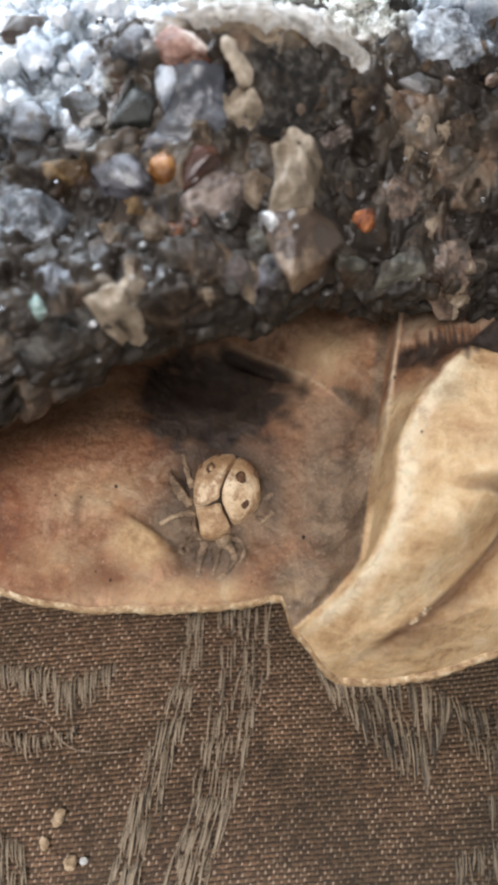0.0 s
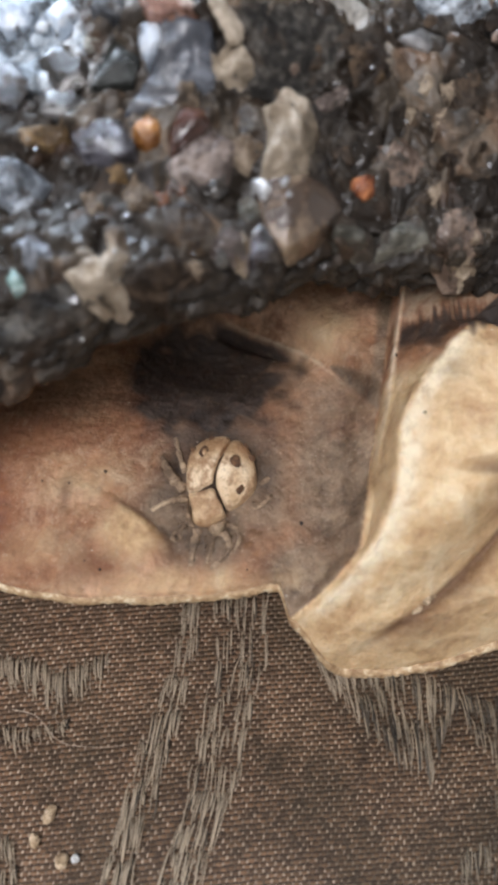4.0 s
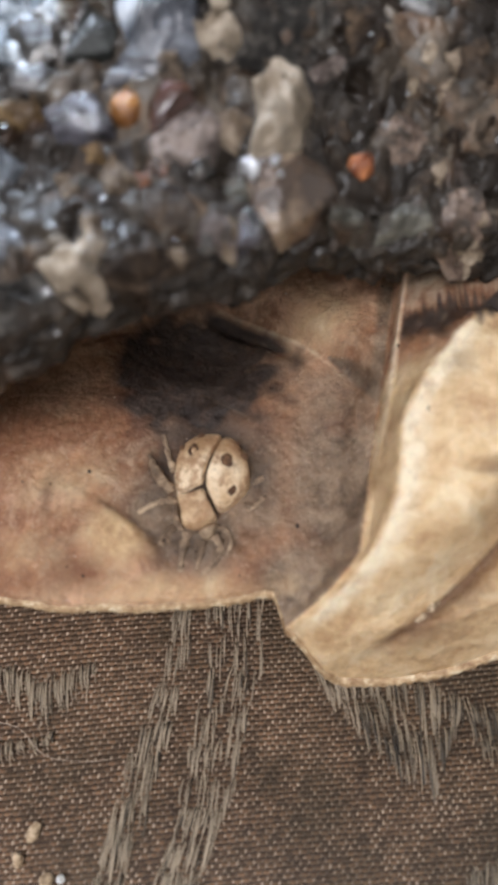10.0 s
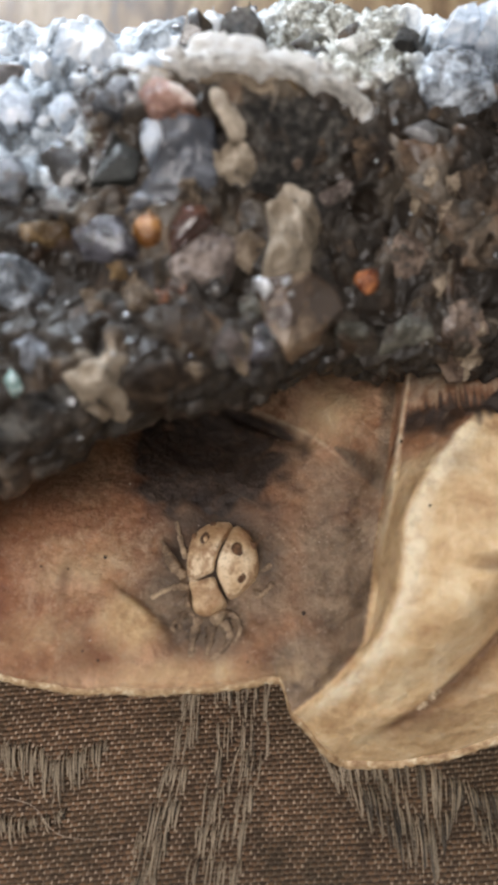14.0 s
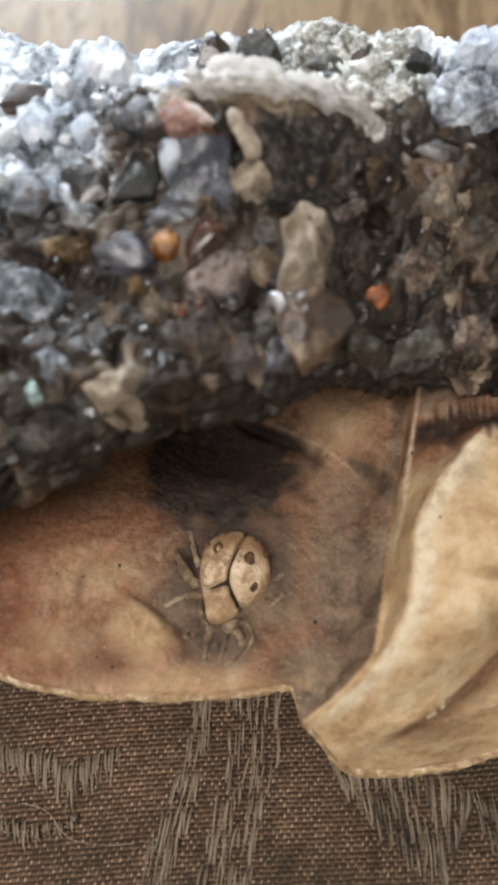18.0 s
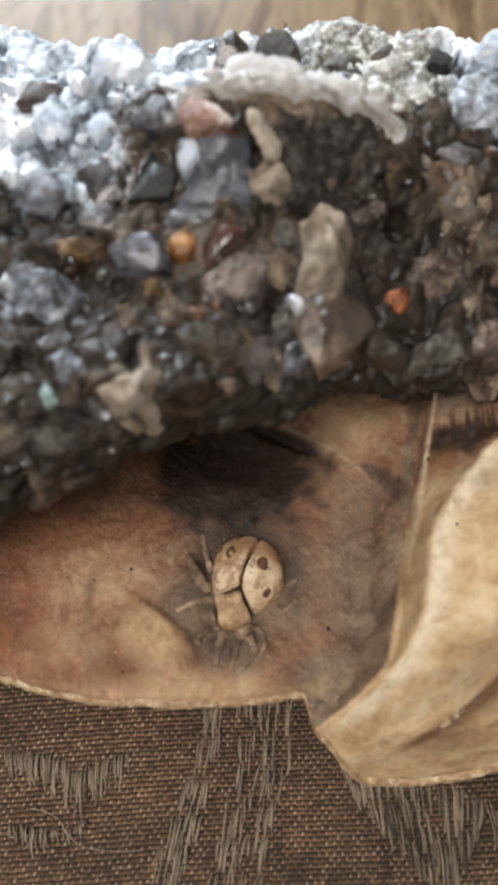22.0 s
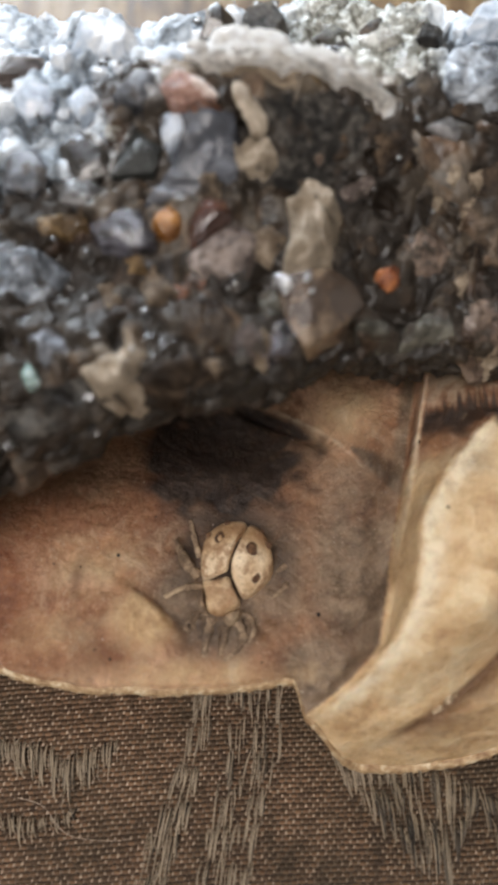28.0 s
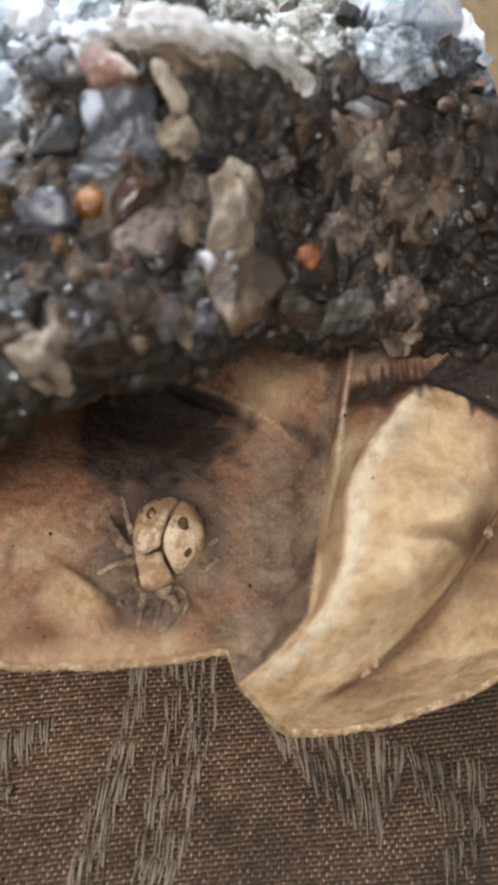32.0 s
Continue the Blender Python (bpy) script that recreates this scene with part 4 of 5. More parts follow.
# ---- the mineral specimen ----
rock = tagged(base("mineral_specimen", 0, 0.03, 0), "rough dark mineral specimen crusted with quartz, pale crystals and pebbles", "rock")
REACH = 33.0


def rock_profile(x):
    """Closed outline of the specimen at x, as (y, z) in mm from the front foot over the top to the back foot."""
    f, b = rock_front(x), rock_back(x)
    h = rock_top(x, f + 2.2)
    pts = [(f + 19, 0.3), (f + 17, 8), (f + 12, h - 17), (f + 5.5, h - 12.5), (f + 1.2, h - 9.5), (f, h - 6.5), (f + 0.5, h - 3.2), (f + 1.4, h - 1.1)]
    for i in range(1, 40):
        y = f + 2.2 + (b - f - 3.4) * i / 40
        pts.append((y, rock_top(x, y)))
    hb = rock_top(x, b)
    return pts + [(b, hb - 1.2), (b + 0.9, hb - 4), (b + 1.5, hb - 14), (b - 1, 14), (b - 2, 0.3)]


def facet(p, size, steep):
    """Broken crystal faces: every cell of about `size` mm is a tilted plane. Height and a random number of the cell."""
    d, near = noise.voronoi(p / size)
    c = near[0]
    g = noise.noise_vector(c * 5.37 + Vector((3.1, 1.7, 9.2)))
    r = noise.noise(c * 7.91)
    off = p / size - c
    return size * (steep * g.dot(off) + 0.26 * r), 0.5 + 0.9 * r, d[1] - d[0]


def rock_pale(x, y):
    """Where the specimen is crusted with pale crystal, 0 to 1."""
    return max(smooth(37, 42, y) * 0.85, 0.95 * bump(x, y, -26, 35, 9, 10), 0.5 * bump(x, y, -28, 19, 5, 4), 0.4 * bump(x, y, 19, 41, 8, 7), 0.35 * bump(x, y, -16, 34, 4, 5))


def rock_crag(p, icy):
    """Relief of the broken face at p, in mm, and two random numbers of its grains."""
    q = p + 1.3 * noise.noise_vector(p * 0.2) + 0.55 * noise.noise_vector(p * 0.65)
    h1, r1, e1 = facet(q, 5.2, 0.75)
    h2, r2, e2 = facet(q + Vector((7, 3, 1)), 2.5, 0.75)
    sharp = smooth(0.2, 0.6, icy)
    h1 -= 0.9 * (1 - smooth(0.0, 0.2, e1)) * (1 - 0.5 * sharp)
    h2 -= 0.45 * (1 - smooth(0.0, 0.24, e2))
    crag = 0.75 * h1 + (0.5 + 0.5 * sharp) * h2 + 0.8 * noise.noise(p * 0.2) + 0.45 * noise.noise(p * 0.6) + 0.22 * noise.noise(p * 1.5) + 0.10 * noise.noise(p * 3.4)
    return crag - 1.4 * smooth(0.12, 0.42, noise.noise(p * 0.31 + Vector((4, 9, 2)))), r1, r2


def rock_body():
    verts, faces, grain, chip, pale, hue, warm = [], [], [], [], [], [], []
    xs = np.concatenate([np.arange(-62, -34, 0.7), np.arange(-34, REACH + 0.01, 0.22)])
    n = 330
    for x in xs:
        x = float(x)
        pr = np.array(rock_profile(x))
        seg = np.concatenate([[0], np.cumsum(np.hypot(*np.diff(pr, axis=0).T))])
        front, back = seg[4], seg[-5]
        s = np.concatenate([np.linspace(0, front, 50, endpoint=False), np.linspace(front, back, n - 80, endpoint=False), np.linspace(back, seg[-1], 30)])
        ys, zs = np.interp(s, seg, pr[:, 0]), np.interp(s, seg, pr[:, 1])
        ty, tz = np.gradient(ys), np.gradient(zs)
        wide = np.ones(13) / 13
        ty, tz = np.convolve(ty, wide, "same"), np.convolve(tz, wide, "same")
        ln = np.hypot(ty, tz) + 1e-9
        out_y, out_z = -tz / ln, ty / ln
        shrink = 1 - 0.35 * smooth(REACH - 3, REACH, x) ** 2
        for y, z, oy, oz in zip(ys, zs, out_y, out_z):
            y, z = 32 + (float(y) - 32) * shrink, float(z) * (0.8 + 0.2 * shrink)
            p = Vector((x, y, z))
            icy = rock_pale(x, y)
            crag, r1, r2 = rock_crag(p, icy)
            keep = smooth(0.5, 6, z)
            # regions set darker; beside the tan column this paints a cavity's shade
            grain.append(0.6 * r1 + 0.4 * r2 - 0.02 - 0.26 * bump(x, y, -18, 10, 15, 9) - 0.22 * smooth(16, 24, x) - 0.3 * bump(x, y, 7, 26, 4, 4) - 0.25 * bump(x, y, 8, 16, 5, 3))
            chip.append(r2)
            hue.append(0.5 + 0.7 * noise.noise(Vector((r1 * 31, r2 * 9, 5.5))))
            pale.append(icy * smooth(10, 24, z))
            warm.append(smooth(-4, 2, x) * (1 - smooth(12, 16, x)) * smooth(36, 39, y))
            verts.append((x * MM, (y + 0.8 * crag * oy * keep) * MM - 0.03, (z + 0.8 * crag * oz * keep) * MM))
    for i in range(len(xs) - 1):
        for j in range(n - 1):
            a = i * n + j
            faces.append((a, a + 1, a + n + 1, a + n))
    for i in (0, len(xs) - 1):
        loop = [i * n + j for j in range(n)]
        faces.append(tuple(loop if i else loop[::-1]))
    ob = from_lists("rock_body", verts, faces, M["rock"], rock)
    for which, values in (("grain", grain), ("chip", chip), ("pale", pale), ("hue", hue), ("warm", warm)):
        spread(ob, which, values)


rock_body()

STONE = random.Random(3)


def stone_mesh(kind, seed):
    rnd = random.Random(seed)
    bm = bmesh.new()
    if kind == "f":
        for _ in range(15):
            v = Vector((rnd.gauss(0, 1), rnd.gauss(0, 1), rnd.gauss(0, 1))).normalized() * rnd.uniform(0.9, 1.12)
            bm.verts.new(v)
        hull = bmesh.ops.convex_hull(bm, input=bm.verts[:])
        bmesh.ops.delete(bm, geom=[g for g in hull["geom_interior"] if isinstance(g, bmesh.types.BMVert)], context="VERTS")
        bmesh.ops.bevel(bm, geom=bm.edges[:], offset=0.05, segments=1, affect="EDGES")
    else:
        bmesh.ops.create_icosphere(bm, subdivisions=4, radius=1)
        off = Vector((seed * 3.1, seed * 1.7, 0))
        for v in bm.verts:
            q = v.co + 0.25 * noise.noise_vector(v.co * 1.3 + off)
            h, _, _ = facet(q + off, 0.8, 0.55)
            v.co *= 1 + 0.34 * noise.noise(v.co * 1.0 + off) + 0.6 * h + 0.07 * noise.noise(v.co * 3.0 + off) + 0.045 * noise.noise(v.co * 7.0 + off) + 0.03 * noise.noise(v.co * 15.0 + off)
    return bm


SHAPES = {k: [stone_mesh(k, s + (40 if k == "p" else 0)) for s in range(9)] for k in "fp"}
MADE = {}
SINK = {"glassy": 0.1, "spark": 0.1}


def stone(material, x, y, rx, ry, turn, kind, lift=0.0):
    """A stone set into the specimen's face at (x, y) mm, half sizes rx, ry mm."""
    pick = STONE.randrange(9)
    key = (material, kind, pick)
    if key not in MADE:
        me = bpy.data.meshes.new("stone")
        SHAPES[kind][pick].to_mesh(me)
        me.materials.append(M[material])
        if kind == "p":
            me.shade_smooth()
        MADE[key] = me
    name = "crystal" if kind == "f" else "pebble"
    ob = new(name, MADE[key])
    ob.parent = rock
    f = rock_front(x)
    z = rock_top(x, y) - 5 * (1 - smooth(0, 2.0, y - f))
    e = 0.6
    nx, ny = -(rock_top(x + e, y) - rock_top(x - e, y)) / (2 * e), -(rock_top(x, y + e) - rock_top(x, y - e)) / (2 * e)
    thick = min(rx, ry) * (0.8 if kind == "f" else 0.6)
    tilt = Vector((nx, ny - 0.25, 1)).to_track_quat("Z", "Y").to_matrix().to_4x4()
    ob.matrix_local = (Matrix.Translation((x * MM, y * MM - 0.03, (z - thick * SINK.get(material, 0.42) + lift) * MM)) @ tilt
                       @ pose(0, 0, 0, STONE.uniform(-12, 12), STONE.uniform(-12, 12), turn + STONE.uniform(-10, 10))
                       @ Matrix.Diagonal((rx * MM, ry * MM, thick * MM, 1)))
    return ob


def ridge(name, points, radius, material, label="", flatten=0.75, wild=1.0):
    """A lumpy fused ridge along plan points (x, y, lift) in mm on the specimen's face."""
    ps = [Vector((x, y, rock_top(x, y) + lift)) for x, y, lift in points]
    path = []
    for i in range(len(ps) - 1):
        for k in range(8):
            path.append(ps[i].lerp(ps[i + 1], k / 8))
    path.append(ps[-1])
    verts, faces, sides = [], [], 18
    last = len(path) - 1
    for i, p in enumerate(path):
        ahead = (path[min(i + 2, last)] - path[max(i - 2, 0)]).normalized()
        side = ahead.cross(Vector((0, 0, 1))).normalized()
        up = side.cross(ahead)
        taper = max(0.05, 1 - abs(2 * i / last - 1) ** 5) ** 0.5
        for j in range(sides):
            a = 2 * math.pi * j / sides
            q = p + (side * math.cos(a) + up * math.sin(a) * flatten) * radius * taper
            h, _, _ = facet(q, 1.7, 0.7)
            k = radius * (1 + wild * (0.65 * noise.noise(q * 0.5) + 0.4 * noise.noise(q * 1.2) + 0.14 * noise.noise(q * 3.2))) + 0.6 * h * wild
            q = p + (side * math.cos(a) + up * math.sin(a) * flatten) * k * taper
            verts.append((q.x * MM, q.y * MM - 0.03, q.z * MM))
    for i in range(last):
        for j in range(sides):
            a, c = i * sides + j, i * sides + (j + 1) % sides
            faces.append((a, c, c + sides, a + sides))
    faces.append(tuple(range(sides - 1, -1, -1)))
    faces.append(tuple(last * sides + j for j in range(sides)))
    return tagged(from_lists(name, verts, faces, M[material], rock), label)


def seat(x, y):
    """Height of the specimen's face under a stone at (x, y) mm, lower past the front edge."""
    return rock_top(x, y) - 4 * (1 - smooth(-0.6, 1.8, y - rock_front(x)))


def clast(material, outline, high=1.0, lean=(0, 0), lift=0.0, label=""):
    """A weathered stone grown into the specimen: a lumpy low dome over a plan outline in mm."""
    n = len(outline)
    pts = []
    for i in range(n):
        p0, p1, p2, p3 = (Vector(outline[(i + k) % n]) for k in (-1, 0, 1, 2))
        for t in (0, 0.2, 0.4, 0.6, 0.8):
            smoothed = 0.5 * (2 * p1 + (p2 - p0) * t + (2 * p0 - 5 * p1 + 4 * p2 - p3) * t * t + (3 * p1 - p0 - 3 * p2 + p3) * t ** 3)
            pts.append(smoothed.lerp(p1.lerp(p2, t), 0.75))
    c = sum(pts, Vector((0, 0))) / len(pts)
    verts, faces, rings = [], [], 14
    for k in range(rings + 1):
        s = 1.06 - k / (rings + 0.6)
        for p in pts:
            q = c + (p - c) * s
            v = Vector((q.x, q.y, 3.3))
            q = q + 0.2 * noise.noise_vector(v * 0.9).xy + 0.12 * noise.noise_vector(v * 2.3).xy
            foot = seat(q.x, q.y)
            crag, _, _ = rock_crag(Vector((q.x, q.y, foot)), 0.0)
            h, _, _ = facet(Vector((q.x * 1.0, q.y, 2.0)), 1.9, 0.55)
            z = foot + 0.5 * crag + 0.6 * lift - 0.35 + 0.75 * high * max(0.0, 1 - min(1.0, s) ** 2.6) ** 0.6 + lean[0] * (q.x - c.x) + lean[1] * (q.y - c.y)
            z += 0.4 * h + 0.2 * noise.noise(v * 1.1) + 0.14 * noise.noise(v * 2.3) + 0.07 * noise.noise(v * 4.5)
            verts.append((q.x * MM, q.y * MM - 0.03, (z - (2.4 if k == 0 else 0)) * MM))
    m = len(pts)
    for k in range(rings):
        for i in range(m):
            a, d = k * m + i, k * m + (i + 1) % m
            faces.append((a, d, d + m, a + m))
    faces.append(tuple(rings * m + i for i in range(m)))
    return tagged(from_lists("pebble", verts, faces, M[material], rock), label)


def crystal(material, outline, high=1.5, peak=(0, 0), top=0.5, lift=0.0, label="", blunt=0.12):
    """A broken crystal with flat faces over a plan outline in mm; its top lies at `peak` from the middle."""
    rnd = random.Random(round(abs(outline[0][0]) * 10 + abs(outline[0][1]) * 100))
    c = sum((Vector(p) for p in outline), Vector((0, 0))) / len(outline)
    foot = seat(c.x, c.y)
    crag, _, _ = rock_crag(Vector((c.x, c.y, foot)), 0.0)
    foot += 0.5 * crag + 0.8 * lift - 0.2
    high = 0.72 * high
    bm = bmesh.new()
    for p in outline:
        v = Vector(p) - c
        for s, z, move in ((1.0, -2.4, 0.0), (0.99, high * rnd.uniform(0.15, 0.5), 0.1), (top * rnd.uniform(0.75, 1.25), high * rnd.uniform(0.8, 1.1), 1.0)):
            q = c + v * s + Vector(peak) * move
            bm.verts.new((q.x * MM, q.y * MM - 0.03, (0.6 * foot + 0.4 * seat(q.x, q.y) + z) * MM))
    hull = bmesh.ops.convex_hull(bm, input=bm.verts[:])
    bmesh.ops.delete(bm, geom=[g for g in hull["geom_interior"] if isinstance(g, bmesh.types.BMVert)], context="VERTS")
    bmesh.ops.bevel(bm, geom=bm.edges[:], offset=blunt * MM, segments=1, affect="EDGES")
    return part("crystal", bm, M[material], rock, label, True)


# the white vein and the brown crust under it
clast("vein", [(-10.6, 36.6), (-10.0, 39.4), (-6.4, 40.2), (-2.0, 39.0), (2.0, 38.6), (6.0, 37.8), (9.2, 36.2), (8.4, 35.0), (4.4, 35.6), (0.0, 35.6), (-4.0, 35.4), (-8.0, 35.2)], 1.1, lift=1.6, label="white crystalline vein")
ridge("vein", [(-9.8, 38.4, 0.3), (-7.0, 39.0, 0.9), (-3.6, 38.4, 0.9), (-0.5, 38.2, 0.7), (3.0, 37.9, 0.5), (6.6, 37.2, 0.2)], 1.5, "vein", "white crystalline vein", 0.6, 1.35)
for vx, vy, vr in ((-9.4, 37.2, 1.2), (-7.6, 39.4, 1.0), (-5.8, 36.8, 0.9), (-3.4, 38.8, 1.1), (-1.4, 36.8, 0.8), (0.8, 38.4, 0.9), (2.6, 36.6, 0.8), (4.8, 38.0, 0.9), (6.4, 36.2, 0.8), (8.2, 36.4, 0.7)):
    stone("vein", vx, vy, vr, 0.7 * vr, 40 * vx, "f", 1.5)
clast("tan", [(-8.6, 35.6), (-5.0, 34.4), (-1.0, 34.5), (1.8, 35.1), (1.2, 36.0), (-4.0, 36.3)], 0.8, lift=0.2)
clast("ochre", [(-0.6, 35.6), (1.4, 34.8), (2.8, 35.4), (1.0, 36.2)], 0.6, lift=0.7)
clast("vein", [(5.0, 36.6), (7.4, 34.6), (9.2, 34.6), (8.4, 36.8)], 0.8, lift=0.4)
ridge("pebble", [(-6.0, 33.4, 0.4), (-5.0, 31.9, 0.6), (-4.1, 30.8, 0.5), (-3.8, 29.6, 0.4)], 0.9, "cream", "cream stone strand", 0.5, 0.6)
clast("cream", [(-6.2, 29.0), (-4.5, 30.4), (-3.0, 30.0), (-2.0, 28.3), (-3.5, 26.9), (-5.7, 27.6)], 1.1, lift=0.9, label="cream pebble")
clast("cream", [(-1.3, 25.2), (0.7, 27.2), (3.1, 27.2), (4.0, 24.6), (3.0, 20.8), (2.8, 18.9), (0.6, 18.0), (-1.9, 18.0), (-1.0, 21.7)], 1.6, lift=0.5, label="smooth tan stone column")

# pale and smoky crystals
crystal("ice", [(-22.6, 41.4), (-22.4, 44.4), (-20.0, 46.0), (-18.2, 44.2), (-18.6, 41.0)], 4.2, (0.2, 0.8), 0.7, label="white translucent calcite block")
crystal("ice", [(-19.6, 40.4), (-19.2, 44.6), (-16.6, 44.8), (-15.4, 41.4), (-16.6, 39.4)], 3.0, (-0.3, 0.5), 0.6, label="white translucent calcite block")
crystal("ice", [(-24.6, 40.0), (-23.2, 42.4), (-21.6, 40.6), (-22.8, 38.6)], 1.8)
crystal("ice", [(-27.6, 35.0), (-25.6, 37.2), (-22.8, 36.0), (-23.4, 33.2), (-26.0, 32.8)], 1.6, (-0.3, 0.4))
crystal("ice", [(-22.4, 34.6), (-20.0, 36.6), (-18.8, 34.4), (-20.8, 32.4)], 1.3)
crystal("bluestone", [(-17.6, 33.6), (-15.0, 36.6), (-12.8, 34.8), (-14.6, 32.0)], 1.5, (0, 0.4))
crystal("ice", [(-14.6, 38.6), (-12.2, 41.0), (-10.8, 38.6), (-12.4, 36.8)], 1.4)
crystal("chalk", [(-30.0, 36.8), (-28.6, 41.2), (-25.2, 41.0), (-25.6, 37.6)], 1.3, label="pinkish grey crumbly crust")
crystal("smoky", [(-10.0, 43.2), (-9.6, 46.6), (-8.0, 47.8), (-6.4, 46.6), (-7.0, 43.2)], 3.0, (-0.2, 0.6), 0.45)
crystal("slate", [(-6.2, 43.2), (-5.8, 47.0), (-2.6, 47.6), (-1.0, 44.8), (-2.4, 41.4)], 3.0, (0, 0.7), 0.7)
crystal("ice", [(16.8, 46.6), (18.2, 49.6), (21.0, 50.8), (21.8, 46.2), (18.6, 45.0)], 3.6, (0.3, 0.5), 0.7, label="white translucent calcite block")
crystal("ice", [(20.4, 45.4), (20.8, 50.2), (24.8, 50.0), (25.4, 45.0), (22.4, 44.0)], 4.6, (0.2, 0.6), 0.6, label="white translucent calcite block")
clast("bluepale", [(14.0, 38.0), (14.8, 43.0), (17.1, 45.0), (21.2, 44.6), (22.0, 38.6), (16.6, 36.6)], 2.2, lift=0.4, label="blue-grey mottled stone")
crystal("rose", [(-13.0, 33.4), (-11.1, 34.6), (-8.7, 33.6), (-7.3, 32.2), (-10.6, 31.4), (-11.8, 31.8)], 1.6, (-0.4, 0.5), 0.5, 0.6, "rose and white crystal")
clast("rust", [(-11.0, 32.0), (-8.8, 32.2), (-7.2, 31.8), (-9.6, 31.0)], 0.8, lift=0.5)
crystal("milky", [(-13.0, 31.7), (-10.8, 31.6), (-10.4, 29.3), (-12.1, 28.2), (-12.9, 29.9)], 1.3, (0.3, 0.2), 0.6, 0.2, "bluish milky crystal face")
clast("smokemilk", [(-11.2, 31.6), (-6.1, 31.4), (-5.6, 27.7), (-8.9, 25.2), (-14.6, 24.2), (-11.8, 28.3)], 1.3, lift=0.5, label="cloudy smoky quartz")
crystal("pyrite", [(-17.7, 26.6), (-15.4, 31.5), (-12.8, 29.4), (-13.5, 27.1)], 1.7, (0.3, 0.3), 0.2, 0.1, "dark green-grey crystal with a pale edge")
clast("quartz", [(-17.9, 26.5), (-17.2, 27.2), (-15.3, 31.2), (-15.9, 31.2)], 0.5, lift=0.9)
crystal("smoky", [(-23.0, 30.0), (-20.8, 31.7), (-17.9, 30.4), (-17.6, 27.3), (-20.6, 26.1)], 1.2, (0, 0.3), 0.7)
crystal("quartz", [(-22.6, 26.6), (-20.0, 27.6), (-17.4, 25.6), (-19.6, 23.8), (-22.4, 24.6)], 1.2, (0, 0.4), 0.6)
crystal("bluestone", [(-28.0, 29.4), (-25.2, 30.4), (-23.0, 27.6), (-24.6, 25.2), (-27.8, 26.0)], 1.4, (0.2, 0.4), 0.6)
crystal("smoky", [(2.0, 43.0), (4.6, 44.6), (6.0, 42.6), (4.0, 41.4)], 1.0)
crystal("spar", [(6.0, 45.6), (8.8, 47.6), (10.8, 45.6), (8.2, 43.8)], 1.7)
crystal("spargreen", [(1.2, 46.0), (3.4, 48.4), (5.6, 46.8), (3.6, 44.8)], 1.3)
crystal("slate", [(11.4, 45.0), (12.8, 48.4), (15.0, 47.6), (14.4, 44.6)], 1.8)
crystal("spar", [(9.0, 41.2), (11.6, 42.6), (13.0, 40.4), (10.8, 39.0)], 1.0)

# coloured and grey stones of the middle
clast("ochre", [(-25.2, 23.0), (-22.4, 23.6), (-20.0, 24.0), (-20.2, 22.9), (-22.0, 22.2), (-23.6, 21.6)], 0.5, lift=0.7, label="ochre sliver")
crystal("lavender", [(-19.5, 22.1), (-17.3, 24.0), (-14.8, 23.7), (-13.1, 20.7), (-14.5, 19.5), (-18.3, 20.2)], 1.7, (0.2, 0.4), 0.55, 0.0, "lavender-grey glassy quartz")
crystal("orange", [(-13.8, 22.9), (-12.0, 24.2), (-10.6, 23.0), (-10.9, 21.3), (-12.1, 20.7), (-13.5, 21.6)], 1.7, (0.1, 0.2), 0.62, 0.3, "orange glossy pebble", 0.3)
crystal("redamber", [(-10.3, 21.8), (-9.3, 25.0), (-6.8, 24.6), (-6.0, 22.3), (-8.7, 20.9), (-10.1, 19.8)], 1.9, (0.2, 0.3), 0.4, 0.2, "reddish amber crystal", 0.2)
clast("chalk", [(-10.4, 19.1), (-7.7, 21.4), (-5.5, 22.6), (-3.6, 21.2), (-5.0, 17.5), (-9.1, 17.1)], 1.8, lift=0.5, label="pinkish grey knobbly stone")
clast("rust", [(-12.0, 17.3), (-10.1, 17.9), (-8.2, 17.1), (-9.5, 15.5), (-11.6, 15.8)], 0.9)
clast("sand", [(-14.8, 17.4), (-13.4, 18.9), (-11.1, 16.3), (-11.9, 14.5), (-13.6, 13.8)], 1.4, lift=0.3)
clast("sand", [(-18.8, 17.4), (-17.5, 18.0), (-16.1, 15.7), (-17.4, 14.3)], 1.0, lift=0.2)
clast("bluepale", [(-28.6, 20.8), (-24.3, 20.8), (-21.5, 19.1), (-23.6, 15.7), (-28.0, 16.2)], 1.6, label="bluish white streaked stone")
clast("ochre", [(-16.4, 20.0), (-14.8, 20.2), (-14.2, 18.6), (-15.8, 18.2)], 0.7)
clast("sand", [(-9.7, 26.4), (-7.7, 26.9), (-7.2, 25.1), (-8.5, 24.2), (-9.7, 24.8)], 1.2, lift=0.7)
clast("sand", [(-4.8, 21.7), (-2.7, 22.7), (-1.2, 21.3), (-2.7, 19.0), (-4.4, 19.6)], 1.2, lift=0.2)
clast("spargreen", [(-3.9, 16.5), (-2.7, 17.2), (-1.6, 15.7), (-2.2, 13.8), (-3.6, 14.0)], 1.2)
crystal("gem", [(-2.5, 17.9), (0.4, 18.8), (2.8, 19.1), (4.9, 17.8), (6.0, 15.9), (4.0, 13.7), (0.4, 11.2), (-1.4, 13.5)], 2.3, (-0.3, 0.5), 0.5, 0.2, "brown translucent glossy crystal", 0.15)
